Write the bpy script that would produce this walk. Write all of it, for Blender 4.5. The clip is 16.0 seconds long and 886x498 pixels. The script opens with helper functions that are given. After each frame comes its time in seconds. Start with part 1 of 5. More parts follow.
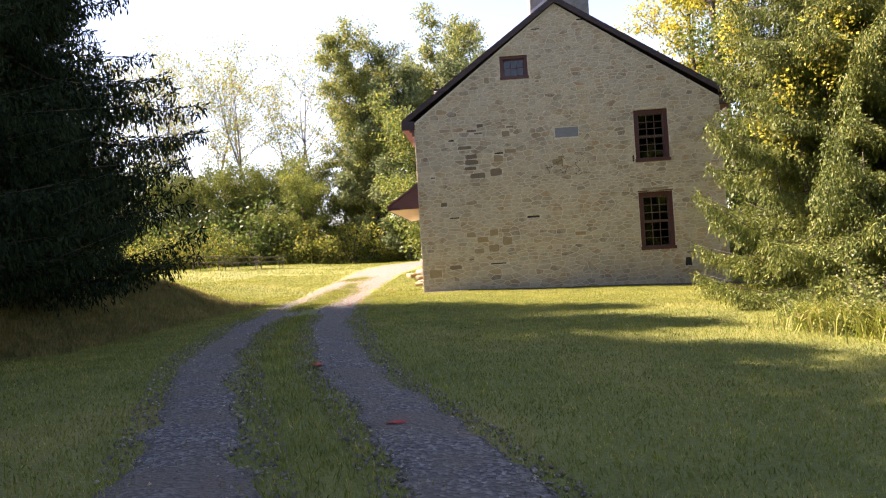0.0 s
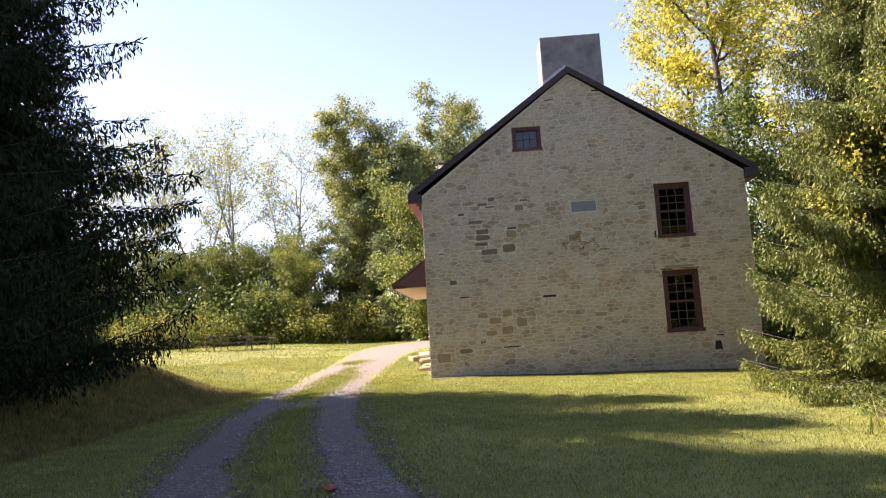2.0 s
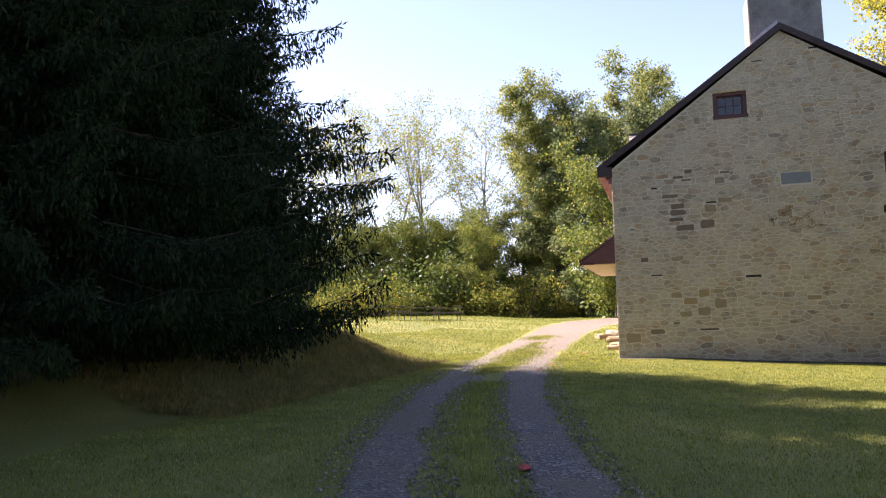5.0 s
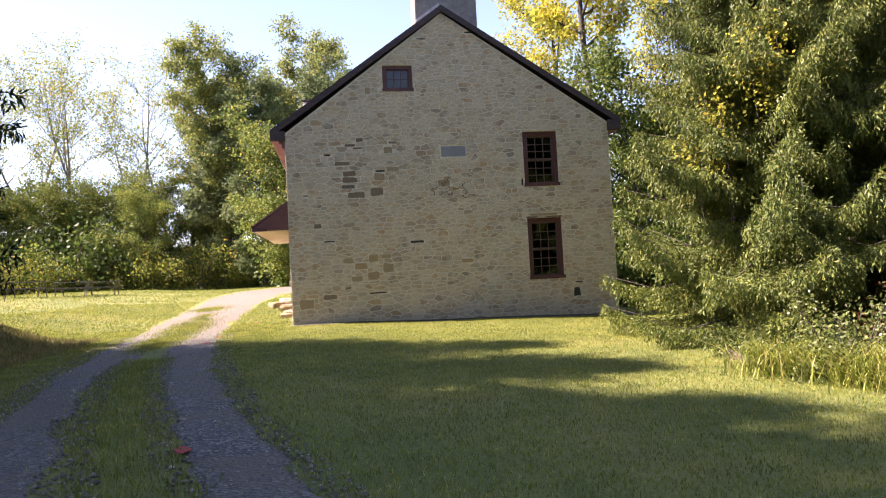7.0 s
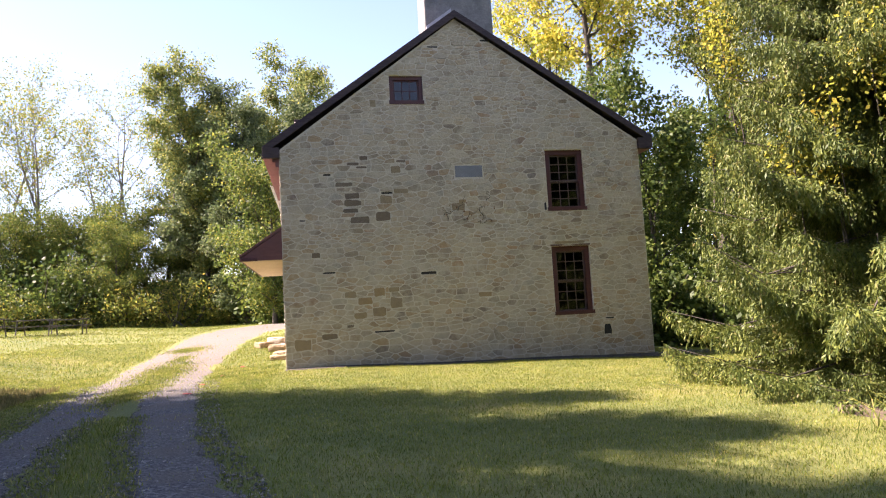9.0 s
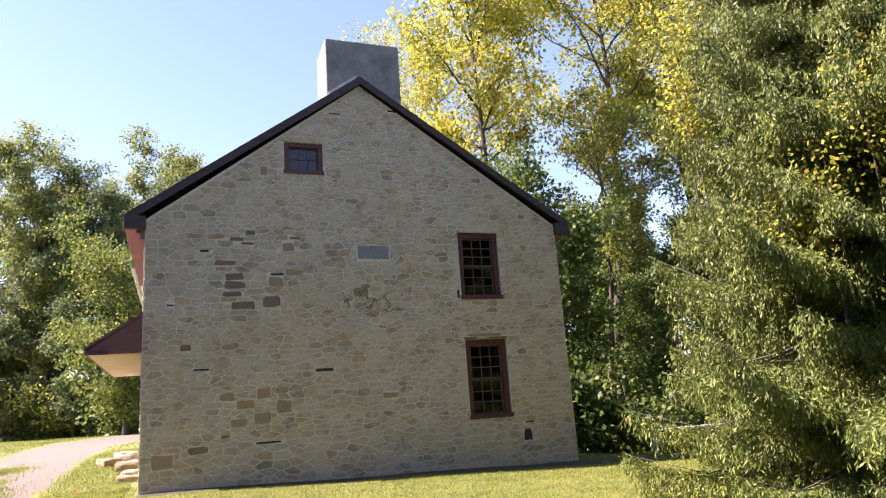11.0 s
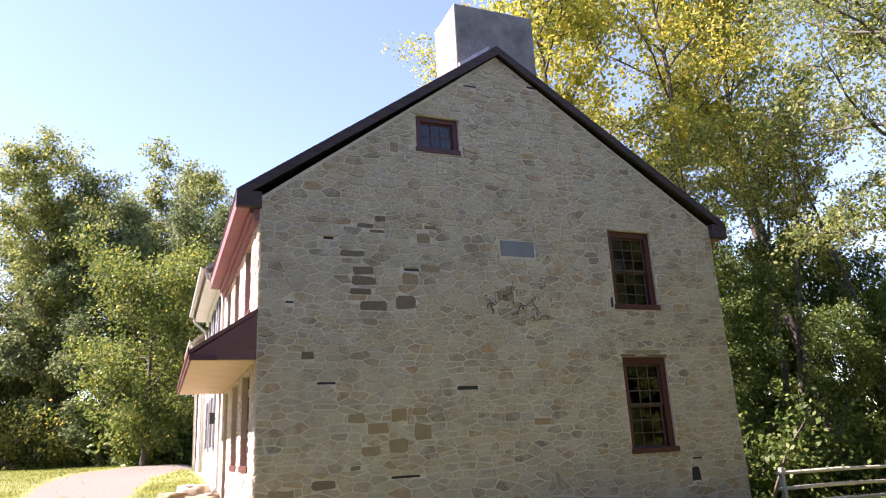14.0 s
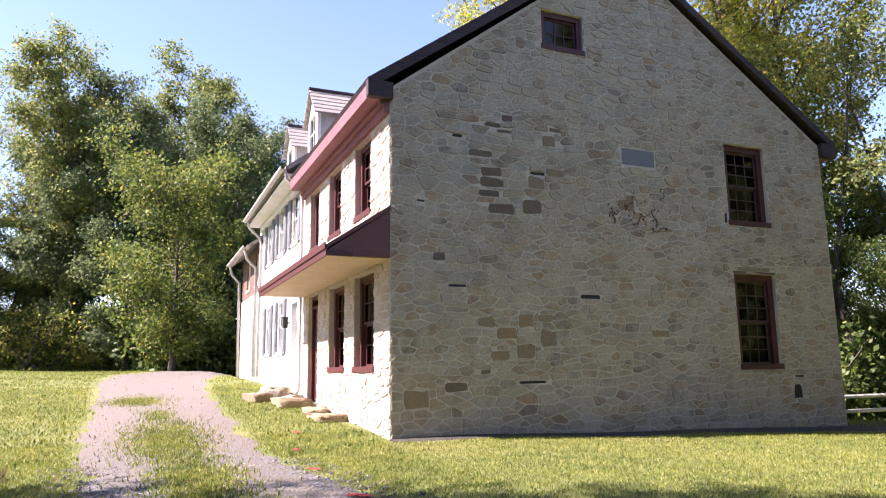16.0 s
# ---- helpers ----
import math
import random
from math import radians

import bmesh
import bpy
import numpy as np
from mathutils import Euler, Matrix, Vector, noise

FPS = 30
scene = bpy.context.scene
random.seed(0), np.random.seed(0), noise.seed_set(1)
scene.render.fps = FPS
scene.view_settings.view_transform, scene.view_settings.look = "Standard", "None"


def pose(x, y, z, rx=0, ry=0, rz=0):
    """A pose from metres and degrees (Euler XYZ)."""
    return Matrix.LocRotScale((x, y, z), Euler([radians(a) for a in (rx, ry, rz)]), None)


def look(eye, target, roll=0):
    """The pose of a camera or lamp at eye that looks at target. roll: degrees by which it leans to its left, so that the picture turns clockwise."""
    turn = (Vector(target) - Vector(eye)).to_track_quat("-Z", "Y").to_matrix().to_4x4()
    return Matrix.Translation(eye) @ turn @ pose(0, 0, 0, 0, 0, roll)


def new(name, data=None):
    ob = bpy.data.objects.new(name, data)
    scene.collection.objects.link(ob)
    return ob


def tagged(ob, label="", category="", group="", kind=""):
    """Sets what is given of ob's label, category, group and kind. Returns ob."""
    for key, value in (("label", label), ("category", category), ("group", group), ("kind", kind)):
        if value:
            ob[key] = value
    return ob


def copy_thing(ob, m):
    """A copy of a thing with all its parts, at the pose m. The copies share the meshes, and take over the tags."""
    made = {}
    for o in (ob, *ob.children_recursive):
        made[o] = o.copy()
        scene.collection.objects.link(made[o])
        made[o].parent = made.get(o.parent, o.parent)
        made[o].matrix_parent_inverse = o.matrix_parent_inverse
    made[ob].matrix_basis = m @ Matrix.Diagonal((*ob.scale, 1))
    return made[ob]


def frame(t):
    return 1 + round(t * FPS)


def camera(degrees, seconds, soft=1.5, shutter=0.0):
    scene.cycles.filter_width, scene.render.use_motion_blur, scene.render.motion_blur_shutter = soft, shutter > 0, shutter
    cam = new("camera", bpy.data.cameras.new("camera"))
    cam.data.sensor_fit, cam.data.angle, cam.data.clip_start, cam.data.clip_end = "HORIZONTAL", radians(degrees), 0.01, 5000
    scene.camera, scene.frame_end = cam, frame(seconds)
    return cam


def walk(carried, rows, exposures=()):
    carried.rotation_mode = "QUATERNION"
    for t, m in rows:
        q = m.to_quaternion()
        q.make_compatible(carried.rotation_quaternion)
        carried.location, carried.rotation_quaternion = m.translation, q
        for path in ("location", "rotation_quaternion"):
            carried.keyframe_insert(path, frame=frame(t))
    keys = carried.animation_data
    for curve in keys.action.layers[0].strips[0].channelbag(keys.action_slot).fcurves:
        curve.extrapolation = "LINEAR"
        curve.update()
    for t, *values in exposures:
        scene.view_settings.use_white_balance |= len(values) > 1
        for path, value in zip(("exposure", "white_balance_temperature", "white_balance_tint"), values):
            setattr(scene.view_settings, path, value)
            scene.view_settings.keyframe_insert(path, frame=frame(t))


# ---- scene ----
cam = camera(64.8, 16.0, 1.15)
PATH = [
    (0, (2.233, -22.294, 0.949), (2.095, -20.299, 0.983), -3.5),
    (0.5, (2.013, -21.927, 1.048), (2.052, -19.929, 1.129), -3.7),
    (1, (1.877, -21.517, 1.095), (1.858, -19.522, 1.236), -1.8),
    (1.5, (1.713, -21.098, 1.111), (1.742, -19.105, 1.283), -2.6),
    (2, (1.602, -20.729, 1.118), (1.503, -18.748, 1.372), -3.4),
    (2.5, (1.56, -20.664, 1.196), (1.467, -18.683, 1.453), -2.9),
    (3, (1.419, -20.699, 1.222), (0.869, -18.792, 1.472), -3.6),
    (3.2, (1.407, -20.715, 1.212), (0.76, -18.834, 1.423), -3.7),
    (5.3, (1.465, -20.563, 1.181), (0.889, -18.658, 1.378), -0.1),
    (5.5, (1.498, -20.553, 1.181), (1.263, -18.576, 1.371), -2.4),
    (6, (1.627, -20.568, 1.203), (1.918, -18.602, 1.427), -2.9),
    (6.5, (1.54, -20.554, 1.134), (1.9, -18.595, 1.32), -0.9),
    (7, (1.452, -20.109, 1.103), (1.739, -18.132, 1.184), -3.1),
    (7.5, (1.348, -19.445, 1.063), (1.704, -17.486, 1.253), -0.3),
    (8, (1.068, -18.867, 1.137), (1.476, -16.92, 1.35), -1.4),
    (8.2, (0.987, -18.619, 1.192), (1.299, -16.651, 1.366), -2.2),
    (10.3, (0.698, -15.978, 1.089), (1.176, -14.063, 1.414), -5.5),
    (10.5, (0.645, -15.736, 1.085), (1.214, -13.86, 1.477), -3.4),
    (11, (0.681, -15.129, 1.16), (1.386, -13.312, 1.608), -4.1),
    (11.5, (0.37, -14.602, 1.142), (1.129, -12.811, 1.607), -3.3),
    (12, (0.182, -14.067, 1.139), (0.992, -12.29, 1.568), -5.1),
    (12.5, (-0.254, -13.164, 1.168), (0.737, -11.506, 1.685), -4.8),
    (13, (-0.602, -12.244, 1.117), (0.393, -10.61, 1.7), -5.1),
    (13.5, (-1.094, -11.945, 1.082), (-0.23, -10.236, 1.661), -3.8),
    (14, (-1.388, -11.412, 1.194), (-0.658, -9.632, 1.74), -2.9),
    (14.5, (-1.786, -11.086, 1.271), (-0.945, -9.357, 1.82), -1.1),
    (15, (-2.258, -10.872, 1.097), (-1.406, -9.102, 1.469), -1.7),
    (15.5, (-2.723, -10.289, 1.089), (-1.856, -8.495, 1.272), -1.1),
    (16, (-3.422, -9.995, 1.008), (-2.642, -8.184, 1.344), -0.8),
]
walk(cam, [(t, look(eye, target, roll)) for t, eye, target, roll in PATH], [(0.0, 2.36, 7900, 31), (1.5, 2.22, 7500, 31), (3.0, 2.03, 7100, 31), (5.5, 2.1, 7250, 31), (6.5, 2.12, 7250, 31), (7.5, 2.3, 7200, 31), (8.0, 2.3, 7200, 31), (10.3, 2.18, 6800, 31), (14.0, 2.28, 6750, 33), (16.0, 2.08, 6350, 33)])

# ---- light ----
SUN_AZ, SUN_EL = radians(12), radians(47)
world = bpy.data.worlds.new("sky")
scene.world = world
world.use_nodes = True
wn = world.node_tree.nodes
sky = wn.new("ShaderNodeTexSky")
sky.sky_type, sky.sun_disc = "NISHITA", False
sky.sun_elevation, sky.sun_rotation = SUN_EL, radians(282)
sky.dust_density, sky.air_density, sky.ozone_density = 0.25, 1.0, 1.6
wn["Background"].inputs[1].default_value = 0.085
world.node_tree.links.new(sky.outputs[0], wn["Background"].inputs[0])
sun = new("sun", bpy.data.lights.new("sun", "SUN"))
sun.data.energy, sun.data.angle, sun.data.color = 5.0, radians(0.53), (1.0, 0.94, 0.85)
sun_from = Vector((-math.cos(SUN_AZ) * math.cos(SUN_EL), math.sin(SUN_AZ) * math.cos(SUN_EL), math.sin(SUN_EL)))
sun.matrix_world = look(sun_from * 60, (0, 0, 0))

# ---- materials ----


class Nodes:
    """A node material with short calls."""

    def __init__(self, name, rough=0.8, metal=0.0):
        self.m = bpy.data.materials.new(name)
        self.m.use_nodes = True
        self.t = self.m.node_tree
        self.b = self.t.nodes["Principled BSDF"]
        self.b.inputs["Roughness"].default_value = rough
        self.b.inputs["Metallic"].default_value = metal
        self.geo = self.t.nodes.new("ShaderNodeNewGeometry")
        self.pos = self.geo.outputs["Position"]
        self.obj = self.t.nodes.new("ShaderNodeObjectInfo")

    def link(self, a, b):
        self.t.links.new(a, b)

    def noise(self, scale, detail=4.0, rough=0.6, stretch=None):
        n = self.t.nodes.new("ShaderNodeTexNoise")
        n.inputs["Scale"].default_value, n.inputs["Detail"].default_value, n.inputs["Roughness"].default_value = scale, detail, rough
        src = self.pos
        if stretch:
            v = self.t.nodes.new("ShaderNodeVectorMath")
            v.operation = "MULTIPLY"
            v.inputs[1].default_value = stretch
            self.link(src, v.inputs[0])
            src = v.outputs[0]
        self.link(src, n.inputs["Vector"])
        return n.outputs["Fac"]

    def ramp(self, fac, stops):
        r = self.t.nodes.new("ShaderNodeValToRGB")
        while len(r.color_ramp.elements) < len(stops):
            r.color_ramp.elements.new(0.5)
        for e, (p, c) in zip(r.color_ramp.elements, stops):
            e.position, e.color = p, (*c, 1)
        self.link(fac, r.inputs[0])
        return r.outputs[0]

    def mix(self, fac, a, b, kind="MIX"):
        n = self.t.nodes.new("ShaderNodeMix")
        n.data_type, n.blend_type = "RGBA", kind
        for sock, v in ((n.inputs[0], fac), (n.inputs[6], a), (n.inputs[7], b)):
            if isinstance(v, (int, float)):
                sock.default_value = v
            elif isinstance(v, tuple):
                sock.default_value = (*v, 1)
            else:
                self.link(v, sock)
        return n.outputs[2]

    def color(self, c):
        if isinstance(c, tuple):
            self.b.inputs["Base Color"].default_value = (*c, 1)
        else:
            self.link(c, self.b.inputs["Base Color"])
        return self

    def bump(self, fac, strength=0.4, dist=0.01):
        n = self.t.nodes.new("ShaderNodeBump")
        n.inputs["Strength"].default_value, n.inputs["Distance"].default_value = strength, dist
        self.link(fac, n.inputs["Height"])
        self.link(n.outputs[0], self.b.inputs["Normal"])
        return self

    def leafy(self, color, share=0.45):
        """Thin leaf: part of the light passes through."""
        d = self.t.nodes.new("ShaderNodeBsdfTranslucent")
        mx = self.t.nodes.new("ShaderNodeMixShader")
        mx.inputs[0].default_value = share
        self.color(color)
        if not isinstance(color, tuple):
            self.link(color, d.inputs[0])
        self.link(self.b.outputs[0], mx.inputs[1])
        self.link(d.outputs[0], mx.inputs[2])
        self.link(mx.outputs[0], self.t.nodes["Material Output"].inputs["Surface"])
        return self


def grained(name, dark, light, scale=6, rough=0.8, bump=0.3, dist=0.006, stretch=None, fine=None):
    n = Nodes(name, rough)
    c = n.ramp(n.noise(scale, 5, 0.6, stretch), [(0.3, dark), (0.7, light)])
    f = n.noise(fine or scale * 9, 4, 0.65, stretch)
    c = n.mix(0.35, c, n.ramp(f, [(0.3, (0.25, 0.25, 0.25)), (0.7, (1.0, 1.0, 1.0))]), "MULTIPLY")
    return n.color(c).bump(f, bump, dist).m


def stone_material(name, ramp_stops, per="obj", smear=0.0, tone=(0.56, 0.495, 0.375)):
    n = Nodes(name, 0.9)
    rnd = n.obj.outputs["Random"] if per == "obj" else n.geo.outputs["Random Per Island"]
    base = n.ramp(rnd, ramp_stops)
    blotch = n.ramp(n.noise(7, 5, 0.65), [(0.3, (0.84, 0.84, 0.84)), (0.7, (1.14, 1.12, 1.05))])
    grain = n.noise(70, 4, 0.7)
    c = n.mix(0.7, base, blotch, "MULTIPLY")
    c = n.mix(0.3, c, n.ramp(grain, [(0.3, (0.68, 0.68, 0.68)), (0.7, (1.18, 1.18, 1.18))]), "MULTIPLY")
    big = n.ramp(n.noise(0.55, 3, 0.5), [(0.35, (1.06, 0.95, 0.77)), (0.65, (0.98, 0.95, 0.86))])
    c = n.mix(0.8, c, big, "MULTIPLY")
    if smear:
        cover = n.ramp(n.noise(2.4, 9, 0.72), [(0.44, (0, 0, 0)), (0.6, (smear, smear, smear))])
        c = n.mix(cover, c, tone)
    pits = n.ramp(n.noise(38, 7, 0.8), [(0.31, (0.45, 0.42, 0.38)), (0.42, (1, 1, 1))])
    c = n.mix(0.75, c, pits, "MULTIPLY")
    relief = n.noise(17, 9, 0.78)
    return n.color(c).bump(relief, 1.0, 0.045).m


STONES = [(0.0, (0.31, 0.265, 0.215)), (0.15, (0.49, 0.43, 0.345)), (0.3, (0.41, 0.385, 0.35)), (0.45, (0.54, 0.475, 0.385)), (0.6, (0.37, 0.325, 0.28)), (0.75, (0.49, 0.41, 0.31)), (0.88, (0.43, 0.32, 0.215)), (0.95, (0.26, 0.225, 0.2)), (1.0, (0.45, 0.30, 0.19))]
m_stone = stone_material("fieldstone", STONES, "obj", 0.8)
m_stone_far = stone_material("fieldstone_joined", STONES, "island", 0.8)
m_stone_dark = stone_material("dark_fieldstone", [(0.0, (0.17, 0.13, 0.10)), (0.5, (0.22, 0.18, 0.145)), (1.0, (0.15, 0.125, 0.105))])
m_stone_brown = stone_material("brown_fieldstone", [(0.0, (0.36, 0.27, 0.165)), (0.5, (0.34, 0.28, 0.195)), (1.0, (0.3, 0.24, 0.17))])
# Front wall: stones paler than the gable's, with a mortar of its own.
m_front = stone_material("pale_front_fieldstone", [(0.0, (0.5, 0.45, 0.41)), (0.5, (0.56, 0.49, 0.43)), (1.0, (0.46, 0.37, 0.3))], "island", 0.7, (0.64, 0.58, 0.52))
m_frontmortar = grained("front_mortar", (0.56, 0.5, 0.44), (0.7, 0.64, 0.57), 5, 0.95, 0.8, 0.02, fine=45)
m_mortar = grained("lime_mortar", (0.60, 0.54, 0.425), (0.78, 0.71, 0.575), 5, 0.95, 0.9, 0.02, fine=45)
m_parge = grained("grey_parging", (0.15, 0.143, 0.14), (0.29, 0.28, 0.27), 2.5, 0.95, 0.8, 0.02, fine=18)
m_hole = grained("dark_void", (0.02, 0.018, 0.016), (0.035, 0.03, 0.028), 5)
m_stucco = grained("white_stucco", (0.62, 0.58, 0.54), (0.74, 0.70, 0.66), 1.5, 0.9, 0.4, 0.004, fine=80)
m_trim = grained("oxblood_paint", (0.065, 0.016, 0.015), (0.105, 0.027, 0.024), 3, 0.55, 0.2, 0.002, (1, 1, 8))
m_sash = grained("worn_sash_paint", (0.05, 0.024, 0.022), (0.11, 0.07, 0.06), 4, 0.6, 0.2, 0.002)
m_cornice = grained("faded_red_paint", (0.2, 0.08, 0.085), (0.28, 0.12, 0.125), 2, 0.6, 0.15, 0.002)
# Lighter red than the trim paint, used on the pent roof.
m_pent = grained("lighter_red_paint", (0.13, 0.045, 0.038), (0.19, 0.07, 0.06), 3, 0.6, 0.3, 0.004, (1, 1, 6))
m_shutter = grained("slate_grey_paint", (0.13, 0.14, 0.15), (0.2, 0.21, 0.22), 2.5, 0.6, 0.15, 0.002)
# Cream boards; orange light bounced off the gravel is put into the colour.
m_soffit = grained("bounce_lit_cream_boards", (0.64, 0.47, 0.34), (0.74, 0.57, 0.43), 2, 0.7, 0.2, 0.002)
m_white = grained("white_paint", (0.68, 0.67, 0.63), (0.80, 0.79, 0.76), 2.5, 0.55, 0.15, 0.002)
m_greytrim = grained("grey_paint", (0.36, 0.36, 0.36), (0.46, 0.46, 0.45), 2.5, 0.6, 0.15, 0.002)
m_roof = grained("dark_wood_shingle", (0.035, 0.024, 0.028), (0.075, 0.052, 0.056), 4, 0.85, 0.6, 0.01, (1, 1, 6))
m_shingle = grained("grey_wood_shingle", (0.22, 0.19, 0.17), (0.42, 0.38, 0.34), 5, 0.85, 0.5, 0.006, (1, 4, 1))
m_flash = grained("lead_flashing", (0.35, 0.36, 0.40), (0.5, 0.5, 0.54), 6, 0.5)
m_slate = grained("slate_plaque", (0.16, 0.17, 0.18), (0.22, 0.23, 0.245), 4, 0.5)
m_wood = grained("weathered_wood", (0.30, 0.28, 0.245), (0.52, 0.49, 0.44), 5, 0.85, 0.5, 0.004, (1, 1, 8))
m_darkwood = grained("dark_weathered_wood", (0.06, 0.052, 0.045), (0.15, 0.13, 0.11), 5, 0.85, 0.5, 0.004, (1, 1, 8))
m_brownboard = grained("brown_board", (0.12, 0.07, 0.05), (0.2, 0.12, 0.08), 4, 0.8)
m_metal = grained("galvanised_metal", (0.45, 0.44, 0.42), (0.6, 0.58, 0.55), 5, 0.5)
m_red = grained("red_marking_paint", (0.26, 0.025, 0.02), (0.42, 0.045, 0.038), 12, 0.8)
m_bark = grained("grey_bark", (0.045, 0.037, 0.03), (0.11, 0.092, 0.075), 5, 0.95, 0.8, 0.02, (1, 1, 0.25))
m_palebark = grained("pale_bark", (0.12, 0.108, 0.09), (0.22, 0.2, 0.17), 5, 0.95, 0.6, 0.02, (1, 1, 0.25))
# Soil with needle litter; the spruces' shade is put into its dark brown.
m_dirt = grained("shaded_litter_soil", (0.075, 0.052, 0.036), (0.15, 0.11, 0.075), 3, 0.98, 0.6, 0.02)
# Near-black earth colour that stands for the house's shadow on the lawn.
m_wallshade = grained("shadow_dark_earth", (0.03, 0.026, 0.02), (0.07, 0.058, 0.042), 4, 0.95, 0.6, 0.02)
m_gravelstone = stone_material("gravel_stone", [(0.0, (0.10, 0.10, 0.11)), (0.5, (0.20, 0.20, 0.205)), (0.85, (0.27, 0.25, 0.235)), (1.0, (0.48, 0.46, 0.44))], "island")
m_inside = grained("dim_plaster", (0.16, 0.15, 0.13), (0.22, 0.2, 0.18), 2)


def glass():
    n = Nodes("window_glass", 0.02)
    g = n.t.nodes.new("ShaderNodeBsdfGlossy")
    g.inputs["Roughness"].default_value = 0.015
    tr = n.t.nodes.new("ShaderNodeBsdfTransparent")
    tr.inputs[0].default_value = (0.22, 0.24, 0.23, 1)
    f = n.t.nodes.new("ShaderNodeFresnel")
    f.inputs[0].default_value = 1.6
    mx = n.t.nodes.new("ShaderNodeMixShader")
    n.link(f.outputs[0], mx.inputs[0])
    n.link(tr.outputs[0], mx.inputs[1])
    n.link(g.outputs[0], mx.inputs[2])
    bp = n.t.nodes.new("ShaderNodeBump")
    bp.inputs["Strength"].default_value, bp.inputs["Distance"].default_value = 0.15, 0.01
    n.link(n.noise(3, 2), bp.inputs["Height"])
    n.link(bp.outputs[0], g.inputs["Normal"])
    n.link(mx.outputs[0], n.t.nodes["Material Output"].inputs["Surface"])
    return n.m


m_glass = glass()


def grass_ground():
    n = Nodes("lawn_soil", 0.95)
    c = n.ramp(n.noise(0.35, 4), [(0.3, (0.10, 0.13, 0.03)), (0.55, (0.16, 0.175, 0.042)), (0.75, (0.26, 0.23, 0.08))])
    f = n.noise(28, 5, 0.7)
    c = n.mix(0.6, c, n.ramp(f, [(0.25, (0.35, 0.33, 0.25)), (0.7, (1.2, 1.2, 1.1))]), "MULTIPLY")
    return n.color(c).bump(f, 0.8, 0.03).m


m_lawn = grass_ground()


def gravel():
    n = Nodes("packed_gravel", 0.95)
    v = n.t.nodes.new("ShaderNodeTexVoronoi")
    v.inputs["Scale"].default_value = 34
    n.link(n.pos, v.inputs["Vector"])
    hue = n.ramp(v.outputs["Color"], [(0.1, (0.045, 0.044, 0.045)), (0.6, (0.105, 0.102, 0.1)), (0.95, (0.24, 0.23, 0.215))])
    dirt = n.ramp(n.noise(1.2, 4), [(0.4, (0, 0, 0)), (0.65, (1, 1, 1))])
    c = n.mix(dirt, hue, (0.12, 0.10, 0.08))
    # Light put into the colour: darker gravel under the trees, paler past the bank.
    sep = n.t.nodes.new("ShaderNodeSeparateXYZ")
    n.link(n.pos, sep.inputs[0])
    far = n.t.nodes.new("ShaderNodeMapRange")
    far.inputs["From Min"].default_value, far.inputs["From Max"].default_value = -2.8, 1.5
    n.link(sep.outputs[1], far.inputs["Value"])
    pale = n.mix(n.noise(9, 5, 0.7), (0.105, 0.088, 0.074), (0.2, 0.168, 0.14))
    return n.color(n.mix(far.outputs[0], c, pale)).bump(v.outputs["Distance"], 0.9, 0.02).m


m_gravel = gravel()


def leaf_material(name, stops, share=0.45, rough=0.55, gloss=0.3):
    n = Nodes(name, rough)
    n.b.inputs["Specular IOR Level"].default_value = gloss
    c = n.ramp(n.geo.outputs["Random Per Island"], stops)
    patch = n.ramp(n.noise(0.5, 3), [(0.3, (0.72, 0.8, 0.75)), (0.7, (1.15, 1.1, 0.95))])
    tuft = n.ramp(n.noise(2.2, 3), [(0.35, (0.72, 0.78, 0.72)), (0.65, (1.5, 1.42, 1.28))])
    return n.leafy(n.mix(0.7, n.mix(0.8, c, patch, "MULTIPLY"), tuft, "MULTIPLY"), share).m


m_blade = leaf_material("grass_blade", [(0.0, (0.11, 0.15, 0.026)), (0.45, (0.18, 0.22, 0.042)), (0.8, (0.27, 0.275, 0.07)), (1.0, (0.42, 0.36, 0.17))], 0.4)
m_drygrass = leaf_material("dry_grass_blade", [(0.0, (0.17, 0.15, 0.06)), (0.5, (0.26, 0.21, 0.10)), (1.0, (0.12, 0.13, 0.04))], 0.35)
m_needle = leaf_material("spruce_needles", [(0.0, (0.055, 0.085, 0.025)), (0.5, (0.12, 0.155, 0.04)), (0.9, (0.19, 0.22, 0.057)), (1.0, (0.18, 0.15, 0.065))], 0.25)
# Near-black copy of the spruce needles; the backlit shade is put into the colour.
m_shadeneedle = leaf_material("shaded_spruce_needles", [(0.0, (0.011, 0.023, 0.015)), (0.6, (0.017, 0.031, 0.018)), (1.0, (0.03, 0.044, 0.022))], 0.05, 0.8, 0.04)
m_yellow = leaf_material("yellow_leaves", [(0.0, (0.2, 0.24, 0.045)), (0.4, (0.34, 0.34, 0.06)), (0.75, (0.46, 0.42, 0.075)), (1.0, (0.48, 0.34, 0.06))], 0.6)
m_green = leaf_material("green_leaves", [(0.0, (0.075, 0.12, 0.03)), (0.5, (0.13, 0.175, 0.045)), (0.9, (0.22, 0.235, 0.06)), (1.0, (0.34, 0.29, 0.06))], 0.5)
m_mixed = leaf_material("turning_leaves", [(0.0, (0.10, 0.14, 0.035)), (0.5, (0.19, 0.22, 0.05)), (0.85, (0.32, 0.31, 0.07)), (1.0, (0.4, 0.28, 0.07))], 0.55)
# Darker copy of the green leaves; the wood's shade is put into the colour.
m_shade = leaf_material("shaded_green_leaves", [(0.0, (0.045, 0.075, 0.02)), (0.6, (0.085, 0.13, 0.032)), (1.0, (0.17, 0.2, 0.05))], 0.45)
